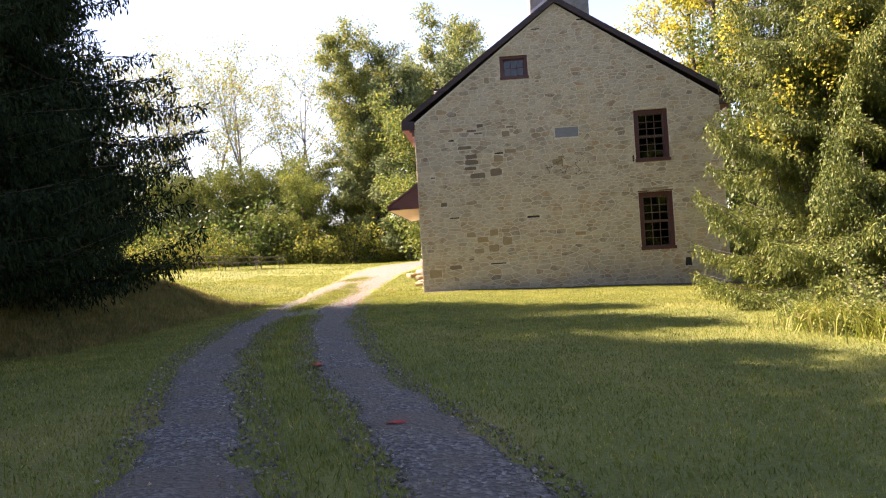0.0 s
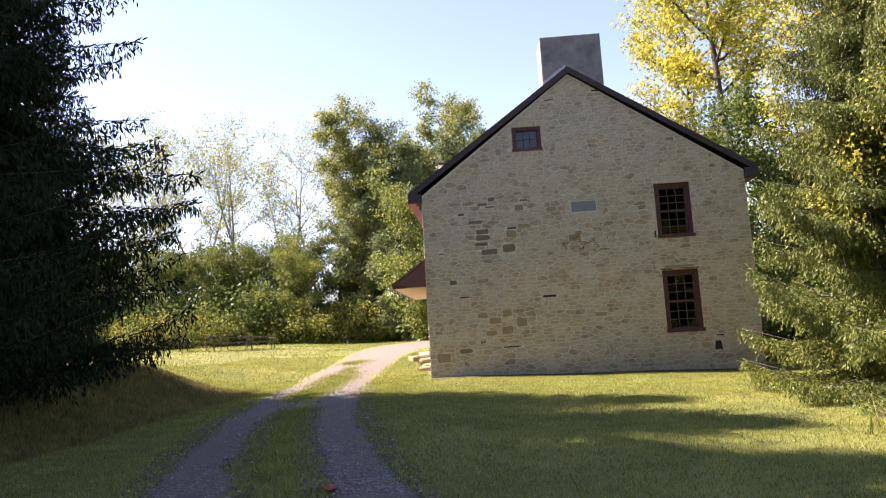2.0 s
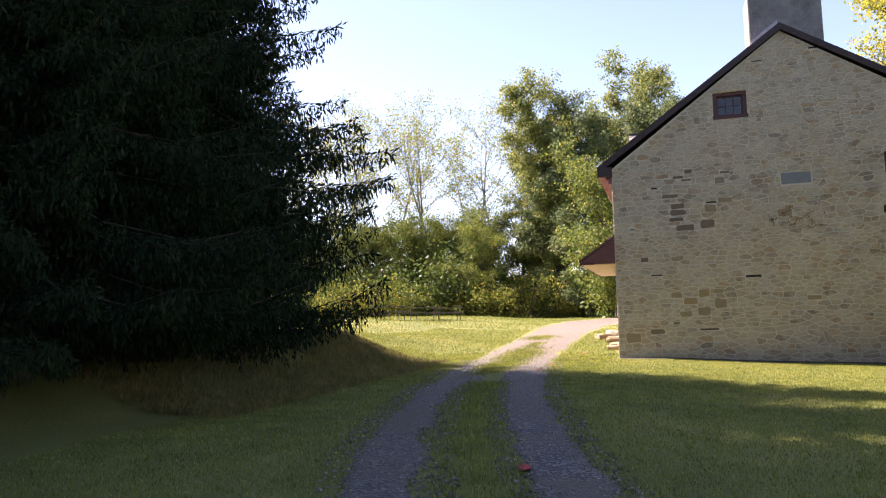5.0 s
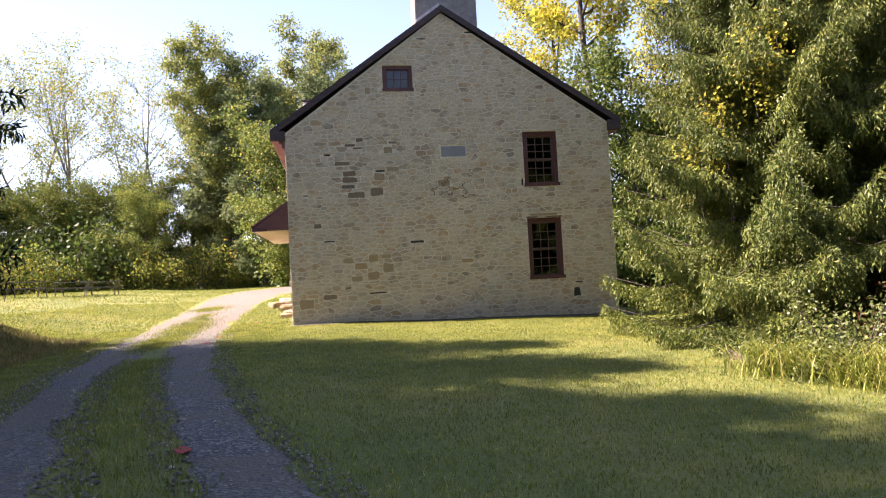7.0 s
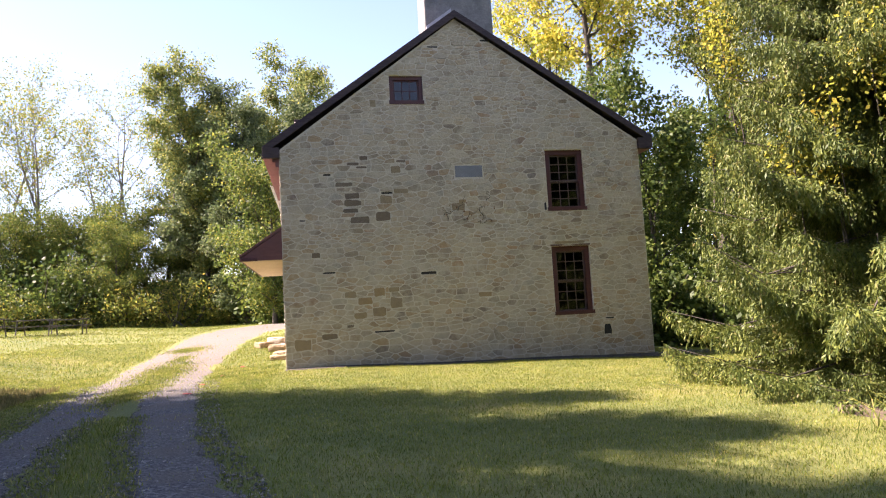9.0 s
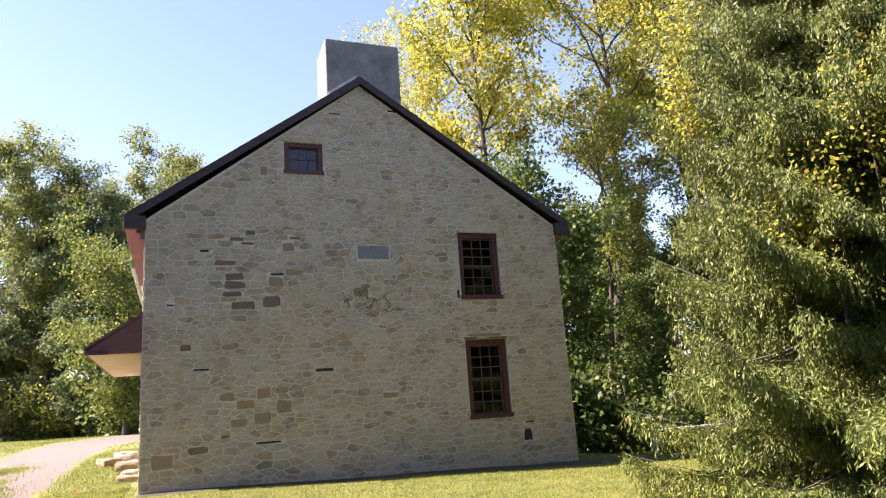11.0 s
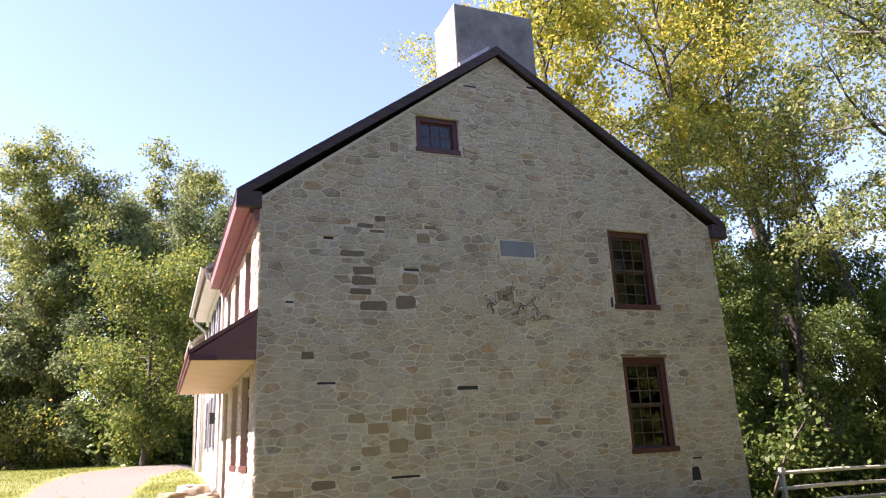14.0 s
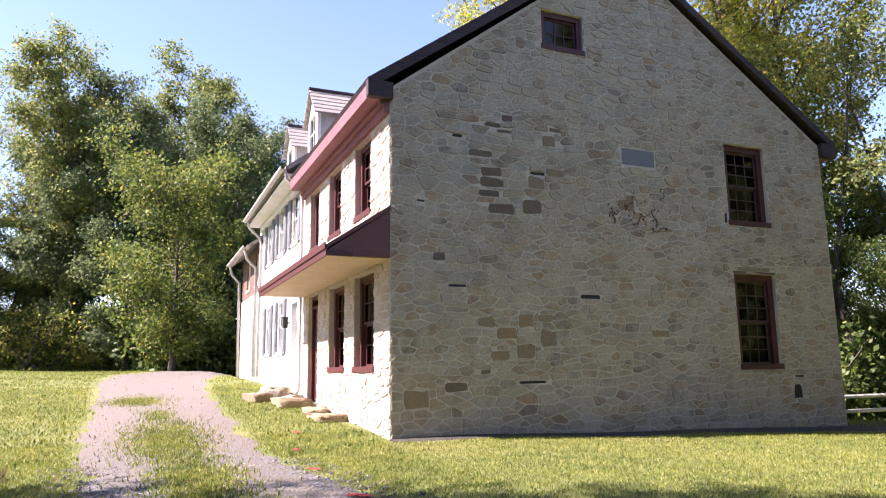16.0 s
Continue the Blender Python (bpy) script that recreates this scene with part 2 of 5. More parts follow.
m_pine = leaf_material("pine_needles", [(0.0, (0.12, 0.16, 0.055)), (0.6, (0.19, 0.225, 0.08)), (1.0, (0.31, 0.31, 0.12))], 0.5)
m_tallgreen = leaf_material("tall_tree_leaves", [(0.0, (0.11, 0.15, 0.055)), (0.5, (0.18, 0.22, 0.08)), (0.85, (0.27, 0.28, 0.1)), (1.0, (0.4, 0.34, 0.1))], 0.5)
m_cedar = leaf_material("cedar_foliage", [(0.0, (0.08, 0.115, 0.06)), (0.6, (0.13, 0.17, 0.085)), (1.0, (0.19, 0.22, 0.1))], 0.45)
m_weed = leaf_material("weed_leaves", [(0.0, (0.08, 0.11, 0.04)), (0.6, (0.14, 0.18, 0.06)), (0.92, (0.2, 0.23, 0.09)), (1.0, (0.5, 0.48, 0.4))], 0.35)
m_russet = leaf_material("russet_leaves", [(0.0, (0.12, 0.05, 0.03)), (0.6, (0.2, 0.09, 0.05)), (1.0, (0.25, 0.16, 0.08))], 0.4)

# ---- building helpers ----


def shape(verts, faces, name="mesh"):
    me = bpy.data.meshes.new(name)
    me.from_pydata([tuple(v) for v in verts], [], faces)
    me.update()
    return me


def part(name, me, material, parent=None, label="", smooth=False):
    """One mesh object under a thing or a part."""
    if isinstance(me, bmesh.types.BMesh):
        b = me
        me = bpy.data.meshes.new(name)
        b.normal_update()
        b.to_mesh(me)
        b.free()
    if not me.materials:
        me.materials.append(material)
    if smooth:
        me.shade_smooth()
    ob = new(name, me)
    ob.parent = parent
    if label:
        ob["label"] = label
    return ob


def thing(name, label, category, group="", at=(0, 0, 0), rz=0.0):
    ob = new(name)
    ob.empty_display_size = 0.2
    ob.matrix_basis = pose(*at, 0, 0, rz)
    return tagged(ob, label, category, group)


def boxes(dims, bevel=0.0):
    """A bmesh of boxes (x0, x1, y0, y1, z0, z1), edges rounded."""
    b = bmesh.new()
    for x0, x1, y0, y1, z0, z1 in dims:
        m = Matrix.Translation(((x0 + x1) / 2, (y0 + y1) / 2, (z0 + z1) / 2)) @ Matrix.Diagonal((abs(x1 - x0), abs(y1 - y0), abs(z1 - z0), 1))
        bmesh.ops.create_cube(b, size=1, matrix=m)
    if bevel:
        bmesh.ops.bevel(b, geom=b.edges[:], offset=bevel, segments=2, affect="EDGES", profile=0.6)
    return b


def clip(poly, a, b, c):
    """The part of a convex polygon where a*u + b*v <= c."""
    out = []
    for i, p in enumerate(poly):
        q = poly[(i + 1) % len(poly)]
        dp, dq = a * p[0] + b * p[1] - c, a * q[0] + b * q[1] - c
        if dp <= 0:
            out.append(p)
        if (dp < 0 < dq) or (dq < 0 < dp):
            t = dp / (dp - dq)
            out.append((p[0] + t * (q[0] - p[0]), p[1] + t * (q[1] - p[1])))
    return out


def area(poly):
    return abs(sum(p[0] * q[1] - q[0] * p[1] for p, q in zip(poly, [*poly[1:], *poly[:1]]))) / 2


def clip_to(poly, outline):
    for i, p in enumerate(outline):
        q = outline[(i + 1) % len(outline)]
        a, b = q[1] - p[1], p[0] - q[0]
        poly = clip(poly, a, b, a * p[0] + b * p[1])
        if len(poly) < 3:
            return []
    return poly


def prism(vs, fs, poly, place, d0, d1, inset=0.0):
    """Adds a convex polygon as a solid between depths d0 and d1; inset narrows the d1 face."""
    n, k = len(poly), len(vs)
    cu, cv = sum(p[0] for p in poly) / n, sum(p[1] for p in poly) / n
    for p in poly:
        vs.append(place(p[0], p[1], d0))
    for p in poly:
        r = max(1e-6, math.hypot(p[0] - cu, p[1] - cv))
        f = max(0.3, 1 - inset / r)
        vs.append(place(cu + (p[0] - cu) * f, cv + (p[1] - cv) * f, d1))
    fs.append(tuple(range(k + n, k + 2 * n)))
    fs.append(tuple(range(k + n - 1, k - 1, -1)))
    for i in range(n):
        j = (i + 1) % n
        fs.append((k + i, k + j, k + n + j, k + n + i))


def wall_mesh(outline, openings, place, thick):
    """A wall with openings (u0, u1, v0, v1) right through it."""
    vs, fs = [], []
    lo, hi = min(p[0] for p in outline), max(p[0] for p in outline)
    cuts = sorted({lo, hi, *[o[0] for o in openings], *[o[1] for o in openings]})
    for a, b in zip(cuts, cuts[1:]):
        mid = (a + b) / 2
        spans, v = [], -5.0
        for o in sorted((o for o in openings if o[0] < mid < o[1]), key=lambda o: o[2]):
            spans.append((v, o[2]))
            v = o[3]
        spans.append((v, 50.0))
        for v0, v1 in spans:
            poly = clip_to([(a, v0), (b, v0), (b, v1), (a, v1)], outline)
            if len(poly) > 2:
                prism(vs, fs, poly, place, -thick, 0)
    b = bmesh.new()
    bm_me = shape(vs, fs)
    b.from_mesh(bm_me)
    bpy.data.meshes.remove(bm_me)
    bmesh.ops.remove_doubles(b, verts=b.verts[:], dist=1e-4)
    bmesh.ops.recalc_face_normals(b, faces=b.faces[:])
    return b


def rubble(outline, holes, rng, w=0.3, h=0.128, gap=0.018):
    """Irregular stones that fill a wall's outline, clear of the holes."""
    us, vv = [p[0] for p in outline], [p[1] for p in outline]
    seeds, row, v = [], 0, min(vv) - h
    while v < max(vv) + h:
        rh = h * rng.uniform(0.5, 1.55)
        u = min(us) - w * rng.random()
        while u < max(us) + w:
            ww = w * rng.choice((0.35, 0.6, 0.8, 1.0, 1.25, 1.8))
            seeds.append((u + ww / 2, v + rh / 2 + rng.uniform(-0.38, 0.38) * rh))
            u += ww
        v += rh
    s = np.array(seeds)
    k = 2.1
    sc = s * (1, k)
    out = []
    for i, (u, v) in enumerate(seeds):
        d = ((sc - sc[i]) ** 2).sum(1)
        near = np.argsort(d)[1:15]
        poly = [(u - 0.5, v - 0.3), (u + 0.5, v - 0.3), (u + 0.5, v + 0.3), (u - 0.5, v + 0.3)]
        for j in near:
            a, b = sc[j][0] - sc[i][0], (sc[j][1] - sc[i][1]) * k
            mid = a * (s[j][0] + u) / 2 + b * (s[j][1] + v) / 2
            poly = clip(poly, a, b, mid - gap / 2 * math.hypot(a, b))
            if len(poly) < 3:
                break
        if len(poly) > 2:
            poly = clip_to(poly, outline)
        for o in holes:
            if len(poly) < 3:
                break
            if min(p[0] for p in poly) < o[1] and max(p[0] for p in poly) > o[0] and min(p[1] for p in poly) < o[3] and max(p[1] for p in poly) > o[2]:
                tries = [clip(poly, *e) for e in ((1, 0, o[0] - 0.008), (-1, 0, -o[1] - 0.008), (0, 1, o[2] - 0.008), (0, -1, -o[3] - 0.008))]
                poly = max(tries, key=area)
                poly = poly if area(poly) > 0.003 else []
        if len(poly) < 3:
            continue
        c = (sum(p[0] for p in poly) / len(poly), sum(p[1] for p in poly) / len(poly))
        if max(p[0] for p in poly) - min(p[0] for p in poly) < 0.05 or max(p[1] for p in poly) - min(p[1] for p in poly) < 0.03:
            continue
        soft = []
        for a, p in enumerate(poly):
            q, r = poly[a - 1], poly[(a + 1) % len(poly)]
            e = rng.uniform(0.05, 0.17)
            soft += [(p[0] + (q[0] - p[0]) * e, p[1] + (q[1] - p[1]) * e), (p[0] + (r[0] - p[0]) * e, p[1] + (r[1] - p[1]) * e)]
        out.append((c, soft))
    return out


def tube(vs, fs, pts, radii, n=6):
    """Adds a tapered tube along points."""
    k = len(vs)
    for i, p in enumerate(pts):
        d = (pts[min(i + 1, len(pts) - 1)] - pts[max(i - 1, 0)]).normalized()
        a = d.orthogonal().normalized()
        b = d.cross(a)
        for j in range(n):
            t = 2 * math.pi * j / n
            vs.append(p + (a * math.cos(t) + b * math.sin(t)) * radii[i])
    for i in range(len(pts) - 1):
        for j in range(n):
            fs.append((k + i * n + j, k + i * n + (j + 1) % n, k + (i + 1) * n + (j + 1) % n, k + (i + 1) * n + j))
    fs.append(tuple(k + (len(pts) - 1) * n + j for j in range(n)))


def quad_mesh(corners, name="leaves"):
    """A mesh of separate four-cornered leaves, corners shaped (n, 4, 3)."""
    n = len(corners)
    me = bpy.data.meshes.new(name)
    me.vertices.add(4 * n)
    me.vertices.foreach_set("co", corners.astype(np.float32).ravel())
    me.loops.add(4 * n)
    me.loops.foreach_set("vertex_index", np.arange(4 * n, dtype=np.int32))
    me.polygons.add(n)
    me.polygons.foreach_set("loop_start", np.arange(0, 4 * n, 4, dtype=np.int32))
    me.update(calc_edges=True)
    return me


def leaves(points, along, size, rng, slim=0.55, jitter=0.8):
    """Pointed leaves at points, each turned about its own way."""
    n = len(points)
    d = along + rng.normal(0, jitter, (n, 3))
    d /= np.linalg.norm(d, axis=1, keepdims=True) + 1e-9
    s = np.cross(d, rng.normal(0, 1, (n, 3)))
    s /= np.linalg.norm(s, axis=1, keepdims=True) + 1e-9
    z = size * rng.uniform(0.6, 1.3, (n, 1))
    mid = points + d * z * 0.5
    return np.stack([points, mid + s * z * slim * 0.5, points + d * z, mid - s * z * slim * 0.5], 1)

# ---- ground ----


def ease(a, b, x):
    t = np.clip((x - a) / (b - a), 0, 1)
    return t * t * (3 - 2 * t)


def ground_z(x, y):
    """Height of the ground: the drive, the lower lawn beside it, the bank and the field above."""
    x, y = np.asarray(x, float), np.asarray(y, float)
    drive = np.interp(y, [-300, -60, -24, -20, -17, -14, -8, -3, 0, 5, 12, 25, 40, 300], [-1, -0.6, -0.38, -0.33, -0.28, -0.17, -0.13, -0.09, -0.03, 0.28, 0.66, 0.98, 1.15, 1.8])
    lawn = np.interp(y, [-300, -60, -24, -14, -6, 0, 6, 40, 300], [-1.2, -0.7, -0.46, -0.3, -0.12, -0.02, 0.02, 0.4, 1.2]) - 0.022 * np.clip(x, 0, 14)
    field = np.interp(y, [-300, -60, -24, -10, 0, 15, 40, 300], [0.1, 0.2, 0.4, 0.7, 0.92, 1.25, 1.5, 2.0])
    foot = np.interp(y, [-60, -24, -12, -8, -4, 0, 8, 20], [-6, -6, -5.6, -4.9, -4.7, -5.3, -6, -6])
    wide = np.interp(y, [-60, -24, -12, -8, -4, 0, 8, 20], [4, 4, 3, 2.6, 2.4, 4, 8, 10])
    z = drive + (lawn - drive) * ease(-0.6, 2.6, x)
    up = np.clip((foot - x) / wide, 0, 1)
    up = up * up * (3 - 2 * up)
    z = z + (field - z) * up
    z = z - 0.62 * ease(10.6, 14.5, x) * ease(-2.5, 3.5, y)
    far = ease(60, 140, np.hypot(x, y))
    return z + far * 0.5 + 0.025 * np.sin(0.9 * x + 0.4 * y) * np.cos(0.7 * y - 0.3 * x) * (1 - far)


def gz(x, y):
    return float(ground_z(x, y))


def steps(lo, hi, n0, n1, dense):
    """Grid lines: dense in the middle, growing to the rim."""
    mid = np.arange(n0, n1 + 1e-6, dense)
    left = n0 - dense * np.cumsum(1.22 ** np.arange(1, 40))
    right = n1 + dense * np.cumsum(1.22 ** np.arange(1, 40))
    return np.concatenate([left[left > lo][::-1], mid, right[right < hi]])


def sheet(xs, ys, lift=0.0, skip=None):
    X, Y = np.meshgrid(xs, ys)
    Z = ground_z(X, Y) + lift
    v = np.stack([X, Y, Z], -1).reshape(-1, 3)
    n = len(xs)
    f = [(j * n + i, j * n + i + 1, (j + 1) * n + i + 1, (j + 1) * n + i) for j in range(len(ys) - 1) for i in range(n - 1)]
    return shape(v.tolist(), f)


ground = part("ground", sheet(steps(-1500, 1500, -14, 14, 0.35), steps(-1500, 1500, -26, 22, 0.35)), m_lawn, smooth=True)
tagged(ground, "mown green lawn with dry yellow patches and a grassy bank", "ground", kind="structure")

# the drive: two gravel ruts with a grass strip between, one gravel bed past the bank
CY = [-60, -40, -30, -22, -18.4, -14.2, -12.8, -9, -4.2, 0, 8, 14, 20, 26, 34]
CX = [16, 9.0, 5.6, 2.6, 1.28, -0.35, -0.8, -1.75, -2.55, -3.0, -3.1, -3.0, -2.4, -0.6, 3.5]


def drive_x(y):
    return np.interp(y, CY, CX)


def half_bed(y):
    return np.interp(y, [-60, -18, -10, -4, 0, 8, 16, 22, 34], [1.4, 1.35, 1.2, 1.25, 1.25, 1.35, 1.9, 2.4, 2.2])


def strip(y0, y1, inner, outer, name, label, seed):
    """A ragged strip of gravel from inner to outer offset of the drive's middle, draped on the ground."""
    ys = np.arange(y0, y1, 0.18)
    vs, fs, cols = [], [], 9
    for j, y in enumerate(ys):
        a, b = inner(y), outer(y)
        a += 0.22 * noise.noise((y * 0.9, seed, 0)) + 0.16 * noise.noise((y * 3.1, seed, 2))
        b += 0.22 * noise.noise((y * 0.9, seed, 5)) + 0.16 * noise.noise((y * 3.1, seed, 7))
        for i in range(cols):
            t = i / (cols - 1)
            x = float(drive_x(y)) + a + (b - a) * t
            vs.append((x, y, gz(x, y) + 0.012 + 0.012 * math.sin(math.pi * t) - (0.03 if i in (0, cols - 1) else 0)))
    for j in range(len(ys) - 1):
        for i in range(cols - 1):
            k = j * cols + i
            fs.append((k, k + 1, k + cols + 1, k + cols))
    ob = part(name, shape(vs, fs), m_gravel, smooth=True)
    return tagged(ob, label, "road", kind="structure")


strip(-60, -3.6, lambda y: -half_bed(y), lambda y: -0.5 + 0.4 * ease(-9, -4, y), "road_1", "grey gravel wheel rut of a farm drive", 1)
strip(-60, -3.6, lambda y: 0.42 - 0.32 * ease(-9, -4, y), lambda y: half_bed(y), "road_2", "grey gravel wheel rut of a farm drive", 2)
strip(-3.75, 34, lambda y: -half_bed(y), lambda y: half_bed(y), "road_3", "gravel drive past the houses, sunlight put into its pale colour", 3)

# ---- stone house ----
W, LONG, RIDGE_X, EAVE_L, EAVE_R, PEAK = 9.62, 6.1, 4.68, 5.42, 5.56, 8.92
gable = [(0, -0.6), (W, -0.6), (W, EAVE_R), (RIDGE_X, PEAK), (0, EAVE_L)]
ATTIC, UPPER, LOWER = (2.86, 3.74, 6.62, 7.36), (6.94, 8.0, 3.7, 5.32), (6.94, 8.0, 0.93, 2.72)
house = thing("stone_house", "old two-storey fieldstone house with dark red trim", "house")


def on_gable(u, v, d):
    return (u, -d, v)


def on_front(u, v, d):
    return (-d, u, v)


gable_holes = [ATTIC, UPPER, LOWER]
wall_gable = part("gable_wall", wall_mesh(gable, gable_holes, on_gable, 0.45), m_mortar, house)
wall_back = part("back_gable_wall", wall_mesh(gable, [], lambda u, v, d: (u, LONG + 0.0 + d, v), 0.45), m_mortar, house)
front_windows = [(1.0, 1.95, 3.62, 4.98), (2.92, 3.87, 3.62, 4.98), (4.75, 5.6, 3.62, 4.98), (0.8, 1.95, 0.98, 2.6), (2.6, 3.75, 0.98, 2.6)]
front_door = (4.72, 5.68, 0.32, 2.62)
front_out = [(0.46, -0.6), (LONG - 0.46, -0.6), (LONG - 0.46, EAVE_L - 0.05), (0.46, EAVE_L - 0.05)]
wall_front = part("front_wall", wall_mesh(front_out, [*front_windows, front_door], on_front, 0.45), m_frontmortar, house)
part("rear_wall", boxes([(W - 0.45, W, 0.46, LONG - 0.46, -0.6, EAVE_R)]), m_mortar, house)
part("upper_floor", boxes([(0.46, W - 0.46, 0.46, LONG - 0.46, 2.95, 3.15), (0.46, W - 0.46, 0.46, LONG - 0.46, 5.55, 5.68), (0.46, W - 0.46, 0.46, LONG - 0.46, 0.1, 0.3)]), m_inside, house)

# marked stones and holes: middle u, v, width, height, tone
DARK = [(1.83, 5.04, 0.31, 0.07), (2.04, 4.95, 0.27, 0.05), (3.06, 5.09, 0.23, 0.07), (1.57, 4.52, 0.42, 0.10), (1.77, 4.22, 0.36, 0.15), (1.78, 4.03, 0.40, 0.16), (1.73, 3.84, 0.38, 0.11),
        (1.94, 3.59, 0.47, 0.17), (2.54, 3.67, 0.36, 0.22), (2.1, 5.19, 0.2, 0.11), (1.08, 0.71, 0.38, 0.13), (1.59, 0.94, 0.17, 0.07), (0.81, 2.74, 0.21, 0.11)]
# Holes and cracks: flat near-black pieces, the shade inside put into the colour.
VOID = [(2.66, 4.27, 0.28, 0.05), (1.16, 4.77, 0.18, 0.05), (3.63, 2.18, 0.4, 0.07), (0.51, 3.62, 0.14, 0.035), (1.12, 2.29, 0.31, 0.04), (2.43, 0.76, 0.5, 0.045), (8.43, 0.76, 0.23, 0.04), (4.05, 8.14, 0.27, 0.04),
        (5.49, 8.33, 0.29, 0.05), (8.35, 0.46, 0.2, 0.26), (6.86, 3.8, 0.06, 0.2)]
BROWN = [(2.63, 4.1, 0.3, 0.21), (3.02, 4.32, 0.36, 0.12), (2.91, 4.87, 0.24, 0.18), (2.33, 1.26, 0.33, 0.22), (2.76, 1.46, 0.29, 0.28), (1.98, 1.54, 0.36, 0.18), (5.08, 1.56, 0.34, 0.12), (1.85, 1.19, 0.3, 0.15),
         (2.41, 6.62, 0.16, 0.19), (7.55, 6.65, 0.23, 0.11), (0.42, 0.55, 0.4, 0.26), (2.35, 1.75, 0.28, 0.2), (1.62, 1.72, 0.3, 0.14), (2.72, 1.8, 0.26, 0.12), (7.45, 2.82, 0.8, 0.07), (4.5, 3.86, 0.35, 0.2), (4.62, 4.0, 0.2, 0.09)]
PLAQUE = (4.45, 5.22, 4.61, 4.96)
marks = [(u - w / 2, u + w / 2, v - h / 2, v + h / 2) for u, v, w, h in DARK + VOID + BROWN]
rng = random.Random(7)
gable_in = [(0.012, -0.35), (W - 0.012, -0.35), (W - 0.012, EAVE_R - 0.06), (RIDGE_X, PEAK - 0.06), (0.012, EAVE_L - 0.06)]
gable_stones = rubble(gable_in, [*gable_holes, PLAQUE, *marks], rng)


def side_window(opening, place, cols, rows, name, parent, reveal=0.1, meeting=True, trim=None, frame_w=0.1, sash=None):
    """A sash window set in a wall's opening: frame boards, sill, sashes with bars, panes."""
    trim = trim or m_trim
    sash = sash or trim
    u0, u1, v0, v1 = opening

    def slab(a0, a1, b0, b1, d0, d1, bevel=0.006):
        p, q = place(a0, b0, d0), place(a1, b1, d1)
        return boxes([(min(p[0], q[0]), max(p[0], q[0]), min(p[1], q[1]), max(p[1], q[1]), min(p[2], q[2]), max(p[2], q[2]))], bevel)

    win = new(name)
    win.parent = parent
    f = frame_w
    d1, d0 = -reveal, -reveal - 0.14
    part("frame", slab(u0, u0 + f, v0, v1, d0, d1), trim, win)
    part("frame", slab(u1 - f, u1, v0, v1, d0, d1), trim, win)
    part("frame", slab(u0 + f, u1 - f, v1 - f, v1, d0, d1), trim, win)
    part("sill", slab(u0 - 0.02, u1 + 0.02, v0 - 0.03, v0 + 0.07, d0, 0.03), trim, win)
    a0, a1, b0, b1 = u0 + f, u1 - f, v0 + 0.07, v1 - f
    halves = [(b0, (b0 + b1) / 2, -0.09), ((b0 + b1) / 2, b1, -0.05)] if meeting else [(b0, b1, -0.05)]
    for c0, c1, d in halves:
        e, s0, s1 = 0.04, d1 + d - 0.03, d1 + d
        rail = [(a0, a0 + e, c0, c1), (a1 - e, a1, c0, c1), (a0 + e, a1 - e, c0, c0 + e), (a0 + e, a1 - e, c1 - e, c1)]
        for r in rail:
            part("sash_rail", slab(*r, s0, s1, 0.003), sash, win)
        nr = rows // 2 if meeting else rows
        for i in range(1, cols):
            u = a0 + e + (a1 - a0 - 2 * e) * i / cols
            part("glazing_bar", slab(u - 0.011, u + 0.011, c0 + e, c1 - e, s0 + 0.004, s1 - 0.003, 0.002), sash, win)
        for i in range(1, nr):
            v = c0 + e + (c1 - c0 - 2 * e) * i / nr
            part("glazing_bar", slab(a0 + e, a1 - e, v - 0.011, v + 0.011, s0 + 0.006, s1 - 0.005, 0.002), sash, win)
        pw, ph = (a1 - a0 - 2 * e) / cols, (c1 - c0 - 2 * e) / nr
        for i in range(cols):
            for j in range(nr):
                part("pane", slab(a0 + e + i * pw, a0 + e + (i + 1) * pw, c0 + e + j * ph, c0 + e + (j + 1) * ph, s0 + 0.013, s0 + 0.017, 0), m_glass, win)
    return win


side_window(ATTIC, on_gable, 3, 2, "window", house, 0.06, False)
side_window(UPPER, on_gable, 3, 6, "window", house, 0.07, True, None, 0.13, m_sash)
side_window(LOWER, on_gable, 3, 6, "window", house, 0.07, True, None, 0.13, m_sash)
for w in front_windows:
    side_window(w, on_front, 3, 4, "window", house, 0.1)
part("plaque", boxes([(PLAQUE[0] + 0.02, PLAQUE[1] - 0.02, -0.004, 0.05, PLAQUE[2] + 0.02, PLAQUE[3] - 0.02)], 0.008), m_slate, house, "blank grey slate date plaque")
part("lintel", boxes([(LOWER[0] - 0.02, LOWER[1] + 0.02, -0.012, 0.1, LOWER[3] + 0.005, LOWER[3] + 0.05)], 0.004), m_brownboard, house)

# front door
fd = new("front_door")
fd.parent = house
u0, u1, v0, v1 = front_door
part("door_frame", boxes([(0.08, 0.22, u0, u0 + 0.09, v0, v1), (0.08, 0.22, u1 - 0.09, u1, v0, v1), (0.08, 0.22, u0 + 0.09, u1 - 0.09, v1 - 0.09, v1), (0.08, 0.2, u0 + 0.09, u1 - 0.09, v0 + 2.02, v0 + 2.08)], 0.005), m_trim, fd)
part("door_panel", boxes([(0.15, 0.2, u0 + 0.09, u1 - 0.09, v0 + 0.02, v0 + 2.02)], 0.004), m_trim, fd)
